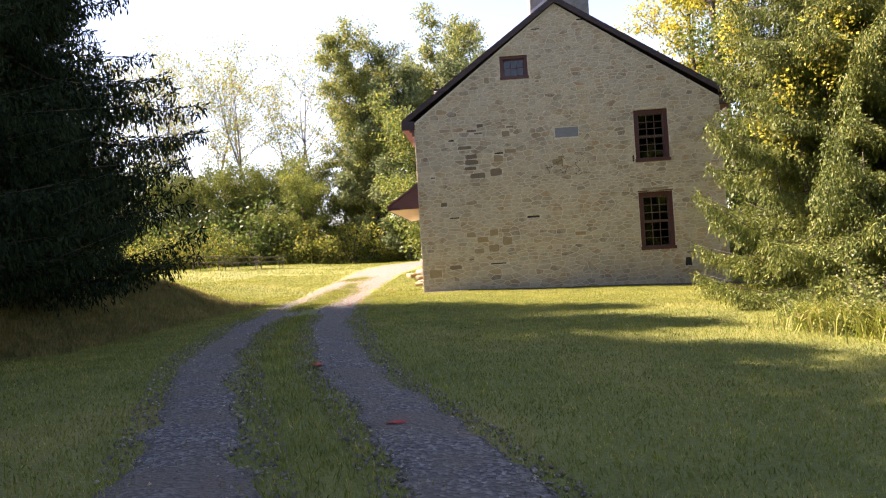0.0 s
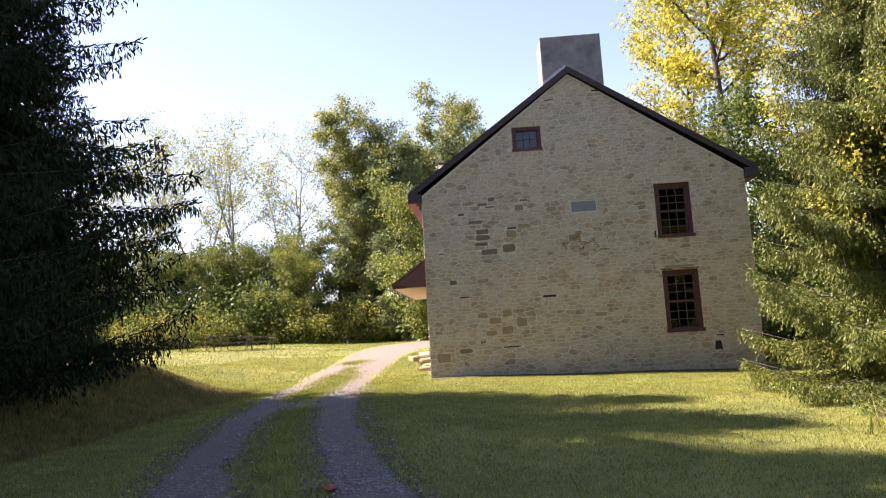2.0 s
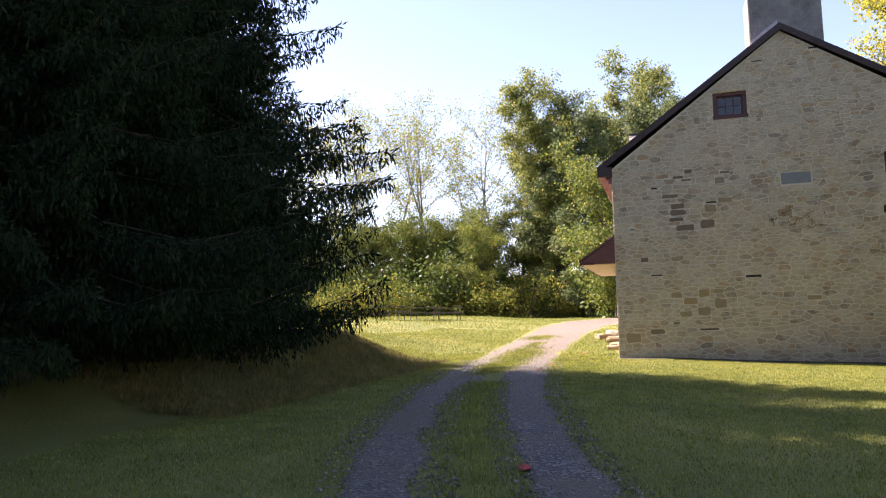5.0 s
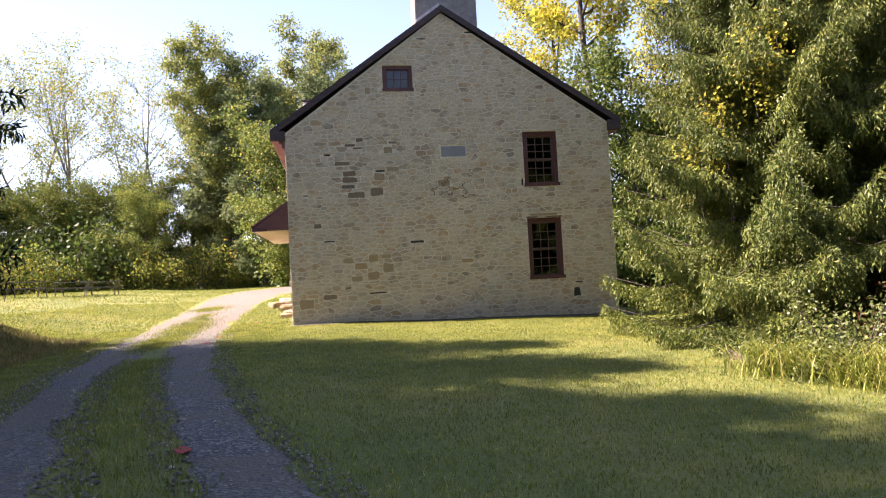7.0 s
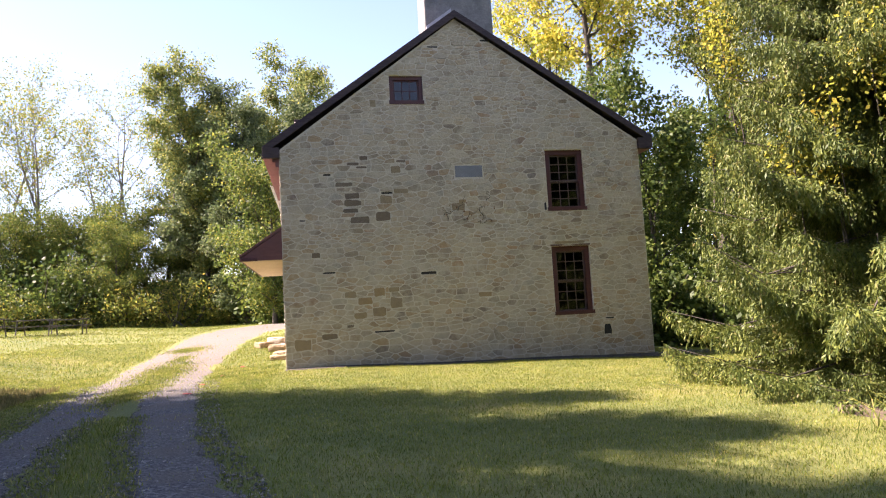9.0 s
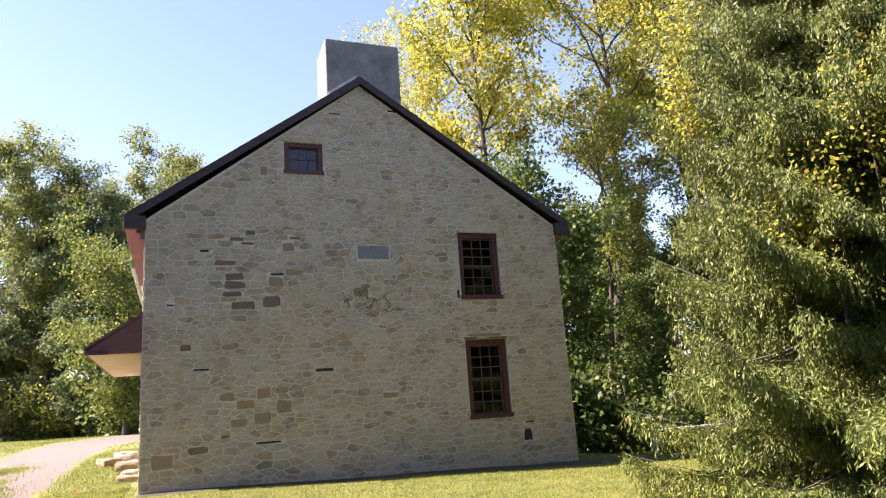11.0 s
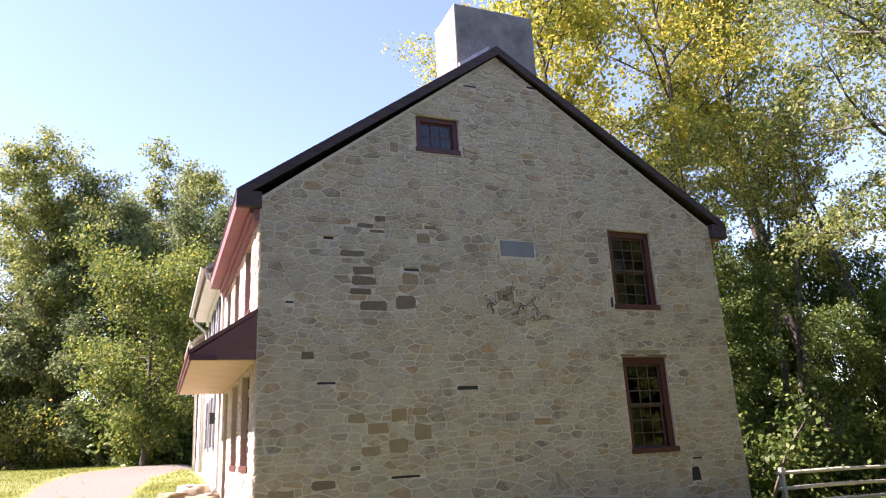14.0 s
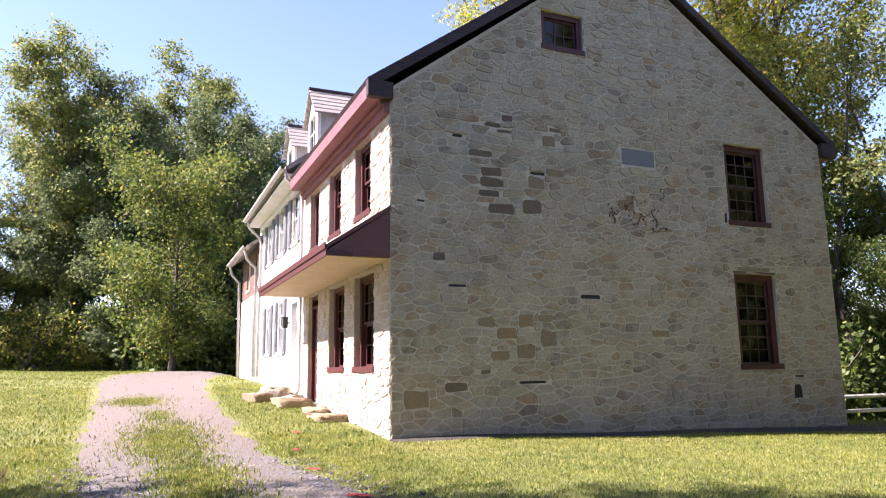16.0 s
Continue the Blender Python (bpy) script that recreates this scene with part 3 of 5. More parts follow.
part("raised_panel", boxes([(0.135, 0.16, u0 + 0.18, u0 + 0.45, v0 + 0.2, v0 + 0.85), (0.135, 0.16, u0 + 0.53, u0 + 0.8, v0 + 0.2, v0 + 0.85), (0.135, 0.16, u0 + 0.18, u0 + 0.45, v0 + 1.0, v0 + 1.85), (0.135, 0.16, u0 + 0.53, u0 + 0.8, v0 + 1.0, v0 + 1.85)], 0.01), m_trim, fd)
part("transom_pane", boxes([(0.16, 0.17, u0 + 0.09, u1 - 0.09, v0 + 2.08, v1 - 0.09)]), m_glass, fd)
part("threshold", boxes([(-0.1, 0.45, u0 - 0.05, u1 + 0.05, v0 - 0.4, v0)], 0.02), m_stone_far, fd)


def slope(x0, z0, x1, z1, y0, y1, t):
    """A roof slab from eave (x0, z0) to ridge (x1, z1), t thick, upper face given."""
    d = Vector((x1 - x0, 0, z1 - z0)).normalized()
    n = Vector((-d.z, 0, d.x))
    n = n if n.z > 0 else -n
    c = [Vector((x0, 0, z0)), Vector((x1, 0, z1))]
    lo = [p - n * t for p in c]
    lo[1] = Vector((x1, 0, z1 - t / abs(n.z)))
    vs = [(p.x, y, p.z) for y in (y0, y1) for p in (c[0], c[1], lo[1], lo[0])]
    return shape(vs, [(0, 1, 2, 3), (7, 6, 5, 4), (0, 4, 5, 1), (1, 5, 6, 2), (2, 6, 7, 3), (3, 7, 4, 0)])


RX, RZ = RIDGE_X, 9.13
ROOF_L, ROOF_R = (-0.4, 5.5), (10.0, 5.66)
part("roof_slope", slope(*ROOF_L, RX, RZ, -0.1, LONG, 0.1), m_roof, house)
part("roof_slope", slope(*ROOF_R, RX, RZ, -0.1, LONG, 0.1), m_roof, house)
part("bargeboard", slope(ROOF_L[0], ROOF_L[1] - 0.05, RX, RZ - 0.05, -0.13, -0.075, 0.13), m_roof, house, "dark weathered bargeboard")
part("bargeboard", slope(ROOF_R[0], ROOF_R[1] - 0.05, RX, RZ - 0.05, -0.13, -0.075, 0.13), m_roof, house, "dark weathered bargeboard")
part("eave_return", boxes([(-0.4, 0.02, -0.125, -0.005, 5.2, 5.47)], 0.01), m_roof, house)
part("eave_return", boxes([(W - 0.02, 10.0, -0.125, -0.005, 5.3, 5.6)], 0.01), m_roof, house)
part("cornice", boxes([(-0.38, -0.34, -0.06, LONG + 0.1, 5.2, 5.42), (-0.34, 0.0, -0.0, LONG + 0.1, 5.2, 5.23), (-0.09, 0.0, 0.0, LONG + 0.1, 5.0, 5.2), (-0.16, -0.09, 0.0, LONG + 0.1, 5.12, 5.2)], 0.008), m_cornice, house, "faded red boxed cornice under the eave")
part("cornice", boxes([(W, 9.96, 0.0, LONG, 5.3, 5.5)], 0.01), m_cornice, house)
chim_out = (3.94, 5.86, 0.32, 1.5)
chimney = part("chimney", boxes([(chim_out[0] + 0.02, chim_out[1] - 0.02, chim_out[2] + 0.02, chim_out[3] - 0.02, 7.6, 10.3)], 0.03), m_parge, house, "broad chimney with rough grey parging")
part("flashing", shape([(3.98, 0.26, 8.66), (RX, 0.26, 9.15), (RX, 0.26, 9.33), (3.98, 0.26, 8.83), (3.98, 0.31, 8.66), (RX, 0.31, 9.15), (RX, 0.31, 9.33), (3.98, 0.31, 8.83)], [(0, 1, 2, 3), (3, 2, 6, 7), (4, 7, 6, 5), (0, 4, 5, 1), (0, 3, 7, 4), (1, 5, 6, 2)]), m_flash, house)

# pent roof over the ground floor front
PEN = -0.98
part("pent_roof", shape([(p[0], y, p[1]) for y in (-0.04, LONG + 0.2) for p in ((0.0, 3.5), (PEN, 2.84), (PEN, 2.78), (0.0, 3.42))],
                        [(0, 3, 2, 1), (4, 5, 6, 7), (0, 1, 5, 4), (1, 2, 6, 5), (2, 3, 7, 6), (3, 0, 4, 7)]), m_pent, house, "dark red sloping pent roof")
part("pent_cheek", shape([(x, y, z) for y in (-0.02, 0.02) for x, z in ((-0.002, 3.41), (PEN + 0.03, 2.77), (PEN + 0.03, 2.68), (-0.002, 2.68))], [(0, 3, 2, 1), (4, 5, 6, 7), (0, 1, 5, 4), (1, 2, 6, 5), (2, 3, 7, 6), (3, 0, 4, 7)]), m_pent, house)
part("pent_fascia", boxes([(PEN - 0.03, PEN, -0.05, LONG + 0.2, 2.66, 2.83), (PEN - 0.05, PEN - 0.03, -0.05, LONG + 0.2, 2.76, 2.86), (PEN, -0.6, -0.06, -0.02, 2.66, 2.74)], 0.006), m_trim, house)
for i in range(7):
    y = 0.03 + i * 0.88
    part("soffit_board", boxes([(PEN + 0.01, -0.002, y, y + 0.872, 2.665, 2.678)], 0.003), m_soffit, house)

# ---- stones of the walls ----
vs, fs = [], []
near = []
for c, poly in gable_stones:
    if c[0] < 5.6 and c[1] < 3.3 and len(near) < 290:
        near.append((c, poly))
    else:
        prism(vs, fs, poly, on_gable, -0.01, rng.uniform(0.0, 0.022), 0.007)
tagged(part("stone_facing", shape(vs, fs), m_stone_far, wall_gable), kind="stuff")
for c, poly in near:
    vs, fs = [], []
    prism(vs, fs, poly, on_gable, -0.01, rng.uniform(0.0, 0.022), 0.007)
    part("stone", shape(vs, fs), m_stone, wall_gable)


def oval(u, v, w, h, r):
    """A worn stone's outline."""
    return [(u + w / 2 * (abs(math.cos(t)) ** 0.3) * math.copysign(1, math.cos(t)) * r.uniform(0.86, 1.0), v + h / 2 * (abs(math.sin(t)) ** 0.3) * math.copysign(1, math.sin(t)) * r.uniform(0.7, 1.05)) for t in (0.3 + 2 * math.pi * i / 11 for i in range(11))]


for items, mat, depth in ((DARK, m_stone_dark, 0.006), (BROWN, m_stone_brown, 0.012), (VOID, m_hole, 0.002)):
    for u, v, w, h in items:
        vs, fs = [], []
        prism(vs, fs, oval(u, v, w * 1.1, h * 1.16, rng), on_gable, -0.01, depth, 0.004)
        part("stone", shape(vs, fs), mat, wall_gable)
vs, fs = [], []
for c, poly in rubble([(0.0, -0.3), (LONG, -0.3), (LONG, 5.1), (0.0, 5.1)], [*front_windows, front_door], rng):
    prism(vs, fs, poly, on_front, -0.01, rng.uniform(0.005, 0.02), 0.01)
tagged(part("stone_facing", shape(vs, fs), m_front, wall_front), kind="stuff")

# ---- trees ----


def bezier(p, d, length, bend, n, r, wild=1.0):
    """Points along a bending limb."""
    pts, q, v = [p.copy()], p.copy(), d.normalized()
    for i in range(n):
        v = (v + bend / n + Vector((r.gauss(0, 0.13), r.gauss(0, 0.13), r.gauss(0, 0.09))) * wild).normalized()
        q = q + v * (length / n)
        pts.append(q.copy())
    return pts


def broadleaf(name, seed, height, spread, bare, count, size, leaf, bark, label, trunk_r=0.2, trunks=1, lift=0.5, limbs=20, clump=0.085):
    """A tree with a tapered trunk, limbs, twigs and a crown of single leaves."""
    r, g = random.Random(seed), np.random.default_rng(seed)
    t = thing(name, label, "tree")
    vs, fs, tips = [], [], []
    for k in range(trunks):
        a = 2 * math.pi * k / trunks + r.random()
        lean = Vector((math.cos(a), math.sin(a), 0)) * (0.0 if trunks == 1 else 0.3)
        pts = bezier(Vector((math.cos(a), math.sin(a), 0)) * (0.0 if trunks == 1 else 0.25) - Vector((0, 0, 0.3)), Vector((r.gauss(0, 0.06), r.gauss(0, 0.06), 1)) + lean, height * 0.97, Vector((0, 0, 0.3)), 10, r, 0.4)
        tube(vs, fs, pts, [trunk_r * (1 - 0.9 * i / 10) * (1.35 if i == 0 else 1) for i in range(11)], 8)
        for i in range(limbs):
            f = bare + (0.97 - bare) * (i + r.random()) / limbs
            j = min(int(f * 10), 9)
            base = pts[j].lerp(pts[j + 1], f * 10 - j)
            a = i * 2.4 + r.uniform(-0.5, 0.5)
            shape_f = math.sin(math.pi * min(1, 0.25 + 0.75 * (1 - (f - bare) / (1 - bare))) ** 1.0 * 0.75 + 0.35)
            length = spread * max(0.3, shape_f) * r.uniform(0.7, 1.15)
            limb = bezier(base, Vector((math.cos(a), math.sin(a), lift + 0.5 * f)), length, Vector((0, 0, 0.25)), 6, r)
            lr = trunk_r * 0.42 * (1 - 0.6 * f)
            tube(vs, fs, limb, [lr * (1 - 0.85 * q / 6) for q in range(7)], 5)
            for k2 in range(9):
                q = 1.2 + k2 * 0.58
                b0 = limb[int(q)].lerp(limb[min(int(q) + 1, 6)], q % 1)
                sd = (limb[6] - limb[4]).normalized() * 0.7 + Vector((r.gauss(0, 0.8), r.gauss(0, 0.8), r.gauss(0.25, 0.5)))
                tw = bezier(b0, sd, length * r.uniform(0.25, 0.5) * (1.25 - 0.1 * q), Vector((0, 0, 0.15)), 4, r)
                tube(vs, fs, tw, [lr * 0.32, lr * 0.24, lr * 0.17, lr * 0.1, lr * 0.04], 3)
                tips += [tw[2], tw[3], tw[4], tw[4]]
                for k3 in (1, 2, 3):
                    s2 = bezier(tw[k3], (tw[4] - tw[0]).normalized() * 0.5 + Vector((r.gauss(0, 0.8), r.gauss(0, 0.8), r.gauss(0.1, 0.5))), length * r.uniform(0.1, 0.22), Vector((0, 0, 0.1)), 2, r)
                    tube(vs, fs, s2, [lr * 0.14, lr * 0.09, lr * 0.03], 3)
                    tips += [s2[1], s2[2], s2[2]]
            tips += [limb[5], limb[6]]
    part("trunk", shape(vs, fs), bark, t, smooth=True)
    c = np.array([tuple(p) for p in tips])
    pick = g.integers(0, len(c), count)
    blob = g.normal(0, 1, (count, 3))
    blob *= (g.random((count, 1)) ** 0.5) * spread * clump / (np.linalg.norm(blob, axis=1, keepdims=True) + 1e-6) * 1.6
    pts = c[pick] + blob * (1, 1, 0.7)
    part("crown", quad_mesh(leaves(pts, np.array([[0, 0, -0.35]]), size, g, 0.6, 0.8)), leaf, t)
    return t


def spruce(name, seed, height, radius, leaf, label, low=0.3, tier=0.36, per=6, unit=1.0, skirt=0.0, droop=0.7, lift=0.54, power=0.75, needle=0.12, spiky=0.34):
    """A Norway spruce: tiers of upturned limbs, side twigs along them, and strands of needles hanging from the twigs."""
    r, g = random.Random(seed), np.random.default_rng(seed)
    t = thing(name, label, "tree")
    vs, fs = [], []
    tube(vs, fs, [Vector((0, 0, -0.4)), Vector((0, 0, height * 0.5)), Vector((0, 0, height))], [0.021 * height, 0.012 * height, 0.008], 9)
    roots, dirs = [], []
    z = low
    while z < height - 0.15:
        f = z / height
        turn = r.uniform(0, 2 * math.pi)
        count = per if f < 0.8 else max(4, per - 2)
        for k in range(count):
            a = turn + 2 * math.pi * (k + r.uniform(-0.35, 0.35)) / count
            length = radius * (1 - f) ** power * r.choice((0.5, 0.75, 0.92, 1.0, 1.05)) * r.uniform(0.9, 1.08) * min(1.0, 1 - skirt + skirt * z / 3.2) + 0.15
            out, side = Vector((math.cos(a), math.sin(a), 0)), Vector((-math.sin(a), math.cos(a), 0))
            sag, rise, z0 = droop * r.uniform(0.8, 1.2), lift * r.uniform(0.8, 1.25), z + r.uniform(-0.12, 0.12)

            def at(q):
                return out * (length * q) + Vector((0, 0, z0 + length * (rise * q ** 2.4 - sag * q)))

            tube(vs, fs, [at(0), at(0.35), at(0.7), at(1)], [0.032 * (1 - f) + 0.008, 0.02 * (1 - f) + 0.006, 0.01, 0.004], 4)
            n = max(3, int(length / (0.13 * unit)))
            for i in range(n + 1):
                q = 0.16 + 0.84 * i / n
                p = at(q)
                ahead = (at(min(1, q + 0.02)) - at(q - 0.02)).normalized()
                for m in range(3):
                    roots.append(p + ahead * 0.05 * unit * m)
                    dirs.append(ahead + Vector((0, 0, 0.25)))
                for w in (-1, 1):
                    reach = min(0.75, 0.12 + 0.36 * length * (1 - q)) * r.uniform(0.45, 1.1)
                    way = (side * w * 0.85 + ahead * 0.6 - Vector((0, 0, 0.12))).normalized()
                    knots = max(1, int(reach / (0.085 * unit)))
                    for m in range(knots + 1):
                        e = (m + 0.4 * r.random()) / (knots + 0.4)
                        b = p + way * reach * e - Vector((0, 0, 0.25 * reach * e * e))
                        roots.append(b)
                        dirs.append(way)
                        hang = r.uniform(0.12, 0.62) * (1.12 - 0.6 * q) * (1 - 0.35 * f) * (0.7 + 0.3 * unit)
                        links = max(2, int(hang / (0.055 * unit)))
                        swing = way * r.uniform(-0.05, 0.12) + out * r.uniform(0, 0.12)
                        for h in range(links):
                            roots.append(b + swing * (h / links) - Vector((0, 0, hang * h / links)))
                            dirs.append(swing * 1.5 - Vector((0, 0, 1)))
        z += tier * r.uniform(0.75, 1.25)
    part("trunk", shape(vs, fs), m_bark, t, smooth=True)
    p, d = np.array([tuple(q) for q in roots]), np.array([tuple(q) for q in dirs])
    p = p + g.normal(0, 0.012 * unit, p.shape)
    part("crown", quad_mesh(leaves(p, d, needle * unit, g, 0.27, spiky)), leaf, t)
    return t


def bush(name, seed, size, count, leaf_size, leaf, label, category="bush"):
    """A shrub of stems and single leaves in uneven clumps."""
    r, g = random.Random(seed), np.random.default_rng(seed)
    t = thing(name, label, category)
    vs, fs, tips = [], [], []
    for i in range(22):
        a = r.uniform(0, 2 * math.pi)
        st = bezier(Vector((r.gauss(0, 0.2), r.gauss(0, 0.2), -0.1)) * size, Vector((math.cos(a) * r.uniform(0.1, 1.0), math.sin(a) * r.uniform(0.1, 1.0), 1)), size * r.uniform(0.6, 1.3), Vector((0, 0, -0.25)), 5, r)
        tube(vs, fs, st, [0.022 * size * (1 - 0.16 * q) for q in range(6)], 4)
        tips += st[2:]
        tips += [p + Vector((r.gauss(0, 0.16), r.gauss(0, 0.16), r.gauss(-0.1, 0.14))) * size for p in st[1:]]
    part("stem", shape(vs, fs), m_bark, t)
    c = np.array([tuple(p) for p in tips])
    pts = c[g.integers(0, len(c), count)] + g.normal(0, 0.1 * size, (count, 3))
    pts[:, 2] = np.maximum(pts[:, 2], 0.02)
    part("foliage", quad_mesh(leaves(pts, np.array([[0, 0, 0.1]]), leaf_size, g, 0.6, 0.8)), leaf, t)
    return t


def stand(ob, x, y, rz=0.0, s=1.0, sink=0.0):
    ob.scale = (s, s, s)
    ob.matrix_basis = pose(x, y, gz(x, y) - sink, 0, 0, rz) @ Matrix.Diagonal((s, s, s, 1))
    return ob


def again(ob, x, y, rz=0.0, s=1.0, group=""):
    c = copy_thing(ob, pose(x, y, gz(x, y), 0, 0, rz))
    c.scale = (s, s, s)
    return tagged(c, group=group)


# spruces beside the lawn and over the drive
sp_a = stand(spruce("spruce_tree", 11, 13.5, 3.5, m_needle, "sunlit green spruce with drooping sprays beside the lawn", 0.45, 0.42, 9, 0.54, needle=0.145, spiky=0.42), 9.4, -8.6)
again(sp_a, 12.4, -11.4, 130, 1.1)
again(sp_a, 12.7, -5.6, 250, 1.0)
young = stand(spruce("young_spruce", 14, 3.0, 1.15, m_needle, "small young spruce with an upright leader", 0.2, 0.24, 6, 0.6, 0.0, 0.35, 0.3, 1.0, 0.13, 0.45), 9.3, -12.3)
again(young, 10.9, -13.4, 100, 1.15)
again(young, 8.2, -9.5, 200, 0.75)
again(young, 8.3, -10.6, 300, 0.9)
sp_d = stand(spruce("spruce_tree", 12, 14.2, 5.9, m_shadeneedle, "spruce with hanging sprays, shade put into its near-black needles", 1.3, 0.46, 9, 1.2, 0.4, 0.62, 0.42, 0.65), -9.6, -7.4, 0, 1.1)
# Mostly hidden spruces, added so that their shadows cover lawn and drive.
sp_n = stand(spruce("spruce_tree", 13, 20.5, 4.8, m_shadeneedle, "tall spruce added to cast shade on the lawn, shade-dark needles", 0.8, 0.5, 10, 2.2, 0.3, power=0.6), -13.6, -11.0, 0, 1.1)
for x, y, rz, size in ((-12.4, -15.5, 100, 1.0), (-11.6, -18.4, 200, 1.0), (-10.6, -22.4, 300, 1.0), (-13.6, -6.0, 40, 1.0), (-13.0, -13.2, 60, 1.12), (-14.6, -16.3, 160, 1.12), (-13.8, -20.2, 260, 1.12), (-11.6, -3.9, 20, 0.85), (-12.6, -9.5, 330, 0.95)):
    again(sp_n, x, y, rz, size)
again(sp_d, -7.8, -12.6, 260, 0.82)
# Unseen spruces behind the camera, added to block sky light from the foreground.
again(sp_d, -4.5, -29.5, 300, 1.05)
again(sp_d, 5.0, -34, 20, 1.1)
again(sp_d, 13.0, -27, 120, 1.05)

# woods
tall = stand(broadleaf("deciduous_tree", 21, 22, 5.2, 0.48, 20000, 0.18, m_yellow, m_bark, "tall tree with yellow autumn leaves behind the house", 0.22), 15, 13, 0, 1.25)
again(tall, 21.5, 16.5, 100, 1.4)
again(tall, 17.5, 23, 310, 1.15)
high = stand(broadleaf("deciduous_tree", 29, 22, 5.4, 0.5, 13000, 0.18, m_mixed, m_bark, "tall green tree with open limbs in the wood", 0.24, limbs=16), 27, 12, 0, 1.3)
again(high, 34, 18, 20, 1.4)
again(high, 31, 5, 70, 1.3)
slim = stand(broadleaf("deciduous_tree", 27, 17, 3.0, 0.5, 8000, 0.17, m_mixed, m_bark, "slender tree with thin high crown in the wood", 0.17, 2, limbs=8), 22.5, 11)
again(slim, 24.5, 12.5, 120, 1.0)
again(slim, 28, 10, 40, 1.05)
again(slim, 19, 12, 220, 0.9)
again(slim, 31, 12, 300, 1.05)
cedar = stand(broadleaf("cedar_tree", 28, 17, 4.2, 0.05, 36000, 0.22, m_cedar, m_bark, "dense grey-green conifer at the field's edge", 0.2, 1, 0.3, 26, 0.1), -7.6, 36.5, 0, 1.0)
again(cedar, -4.2, 33.5, 70, 0.88)
again(cedar, 3.5, 38, 160, 1.0)
green = stand(broadleaf("deciduous_tree", 22, 21.5, 4.6, 0.1, 44000, 0.23, m_tallgreen, m_bark, "tall full green tree turning yellow at the field's edge", limbs=30, clump=0.1), -3.9, 42, 0, 1.03)
again(green, 2.4, 43, 70, 0.88)
again(green, -6.6, 38, 200, 0.88)
again(green, -9.6, 41.5, 300, 0.64)
again(green, -52, 42, 30, 0.85)
again(green, -62, 38, 130, 0.95)
thin = stand(broadleaf("deciduous_tree", 23, 17, 5.2, 0.3, 13000, 0.15, m_mixed, m_palebark, "tall sparse tree with few yellow leaves and bare limbs", 0.16, 3, limbs=11), -11.5, 41, 0, 1.1)
again(thin, -17, 43, 60, 1.15)
again(thin, -22.5, 46, 150, 1.15)
again(thin, -28, 44, 240, 1.15)
again(thin, -34, 43, 330, 1.15)
again(thin, -41, 42, 30, 1.15)
oak = stand(broadleaf("deciduous_tree", 24, 11, 4.9, 0.06, 24000, 0.2, m_green, m_bark, "round leafy tree at the field's edge", 0.17, 1, 0.25, limbs=28, clump=0.11), -2.0, 28, 0, 0.95)
again(oak, -13.2, 34.5, 90, 0.62)
edge = random.Random(9)
for i in range(17):
    x = -60 + i * 3.1
    again(oak, x, 40 + edge.uniform(-2.0, 3.0), edge.uniform(0, 360), edge.uniform(0.5, 0.8), "leafy trees along the field's edge")
for x, s in ((-1, 0.95), (3.5, 1.0), (-9.5, 0.9)):
    again(cedar, x, 42, 71 * x, s, "conifers at the field's edge")
for x, s in ((-14.5, 0.6), (-17, 0.7), (-21, 0.75), (-26, 0.7), (-31, 0.75), (-36, 0.75)):
    again(oak, x, 38.5, 53 * x, s, "leafy trees along the field's edge")
pine = stand(broadleaf("pine_tree", 35, 19, 7.6, 0.42, 20000, 0.16, m_pine, m_bark, "pine with pale green layered boughs", 0.3, 1, 0.0, limbs=14), 21.6, 4.3)
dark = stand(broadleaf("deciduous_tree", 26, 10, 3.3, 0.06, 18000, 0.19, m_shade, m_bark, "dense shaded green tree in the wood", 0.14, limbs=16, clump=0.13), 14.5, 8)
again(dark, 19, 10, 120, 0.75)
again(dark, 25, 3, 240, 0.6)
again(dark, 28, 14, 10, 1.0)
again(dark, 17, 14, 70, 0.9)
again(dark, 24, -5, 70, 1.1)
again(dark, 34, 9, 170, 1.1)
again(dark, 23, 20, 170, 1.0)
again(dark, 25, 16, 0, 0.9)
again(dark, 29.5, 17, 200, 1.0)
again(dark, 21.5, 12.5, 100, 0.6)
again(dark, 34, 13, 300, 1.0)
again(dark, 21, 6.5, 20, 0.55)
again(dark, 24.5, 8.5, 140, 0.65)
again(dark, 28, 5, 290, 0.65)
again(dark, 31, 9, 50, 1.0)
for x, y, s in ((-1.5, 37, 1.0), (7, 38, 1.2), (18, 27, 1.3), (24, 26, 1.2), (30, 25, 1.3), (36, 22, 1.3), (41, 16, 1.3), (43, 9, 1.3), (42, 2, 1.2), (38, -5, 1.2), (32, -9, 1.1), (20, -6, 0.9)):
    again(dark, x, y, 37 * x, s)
shrub = stand(bush("bush", 31, 2.2, 5000, 0.16, m_shade, "dense dark green shrub at the wood's edge"), -3, 34)
spots = random.Random(5)
for i in range(34):
    x = -58 + i * 2.0
    again(shrub, x + spots.uniform(-1, 1), 35.5 + spots.uniform(-1.2, 1.5) + (0.0 if x < -2 else -3), spots.uniform(0, 360), spots.uniform(1.1, 2.1), "shrubs along the field's edge")
for x, y in ((16, 7), (18.5, 7), (21, 7), (13.5, 9), (24, 1), (27, 7), (22, -3)):
    again(shrub, x, y, spots.uniform(0, 360), spots.uniform(1.0, 1.6), "shrubs in the wood")
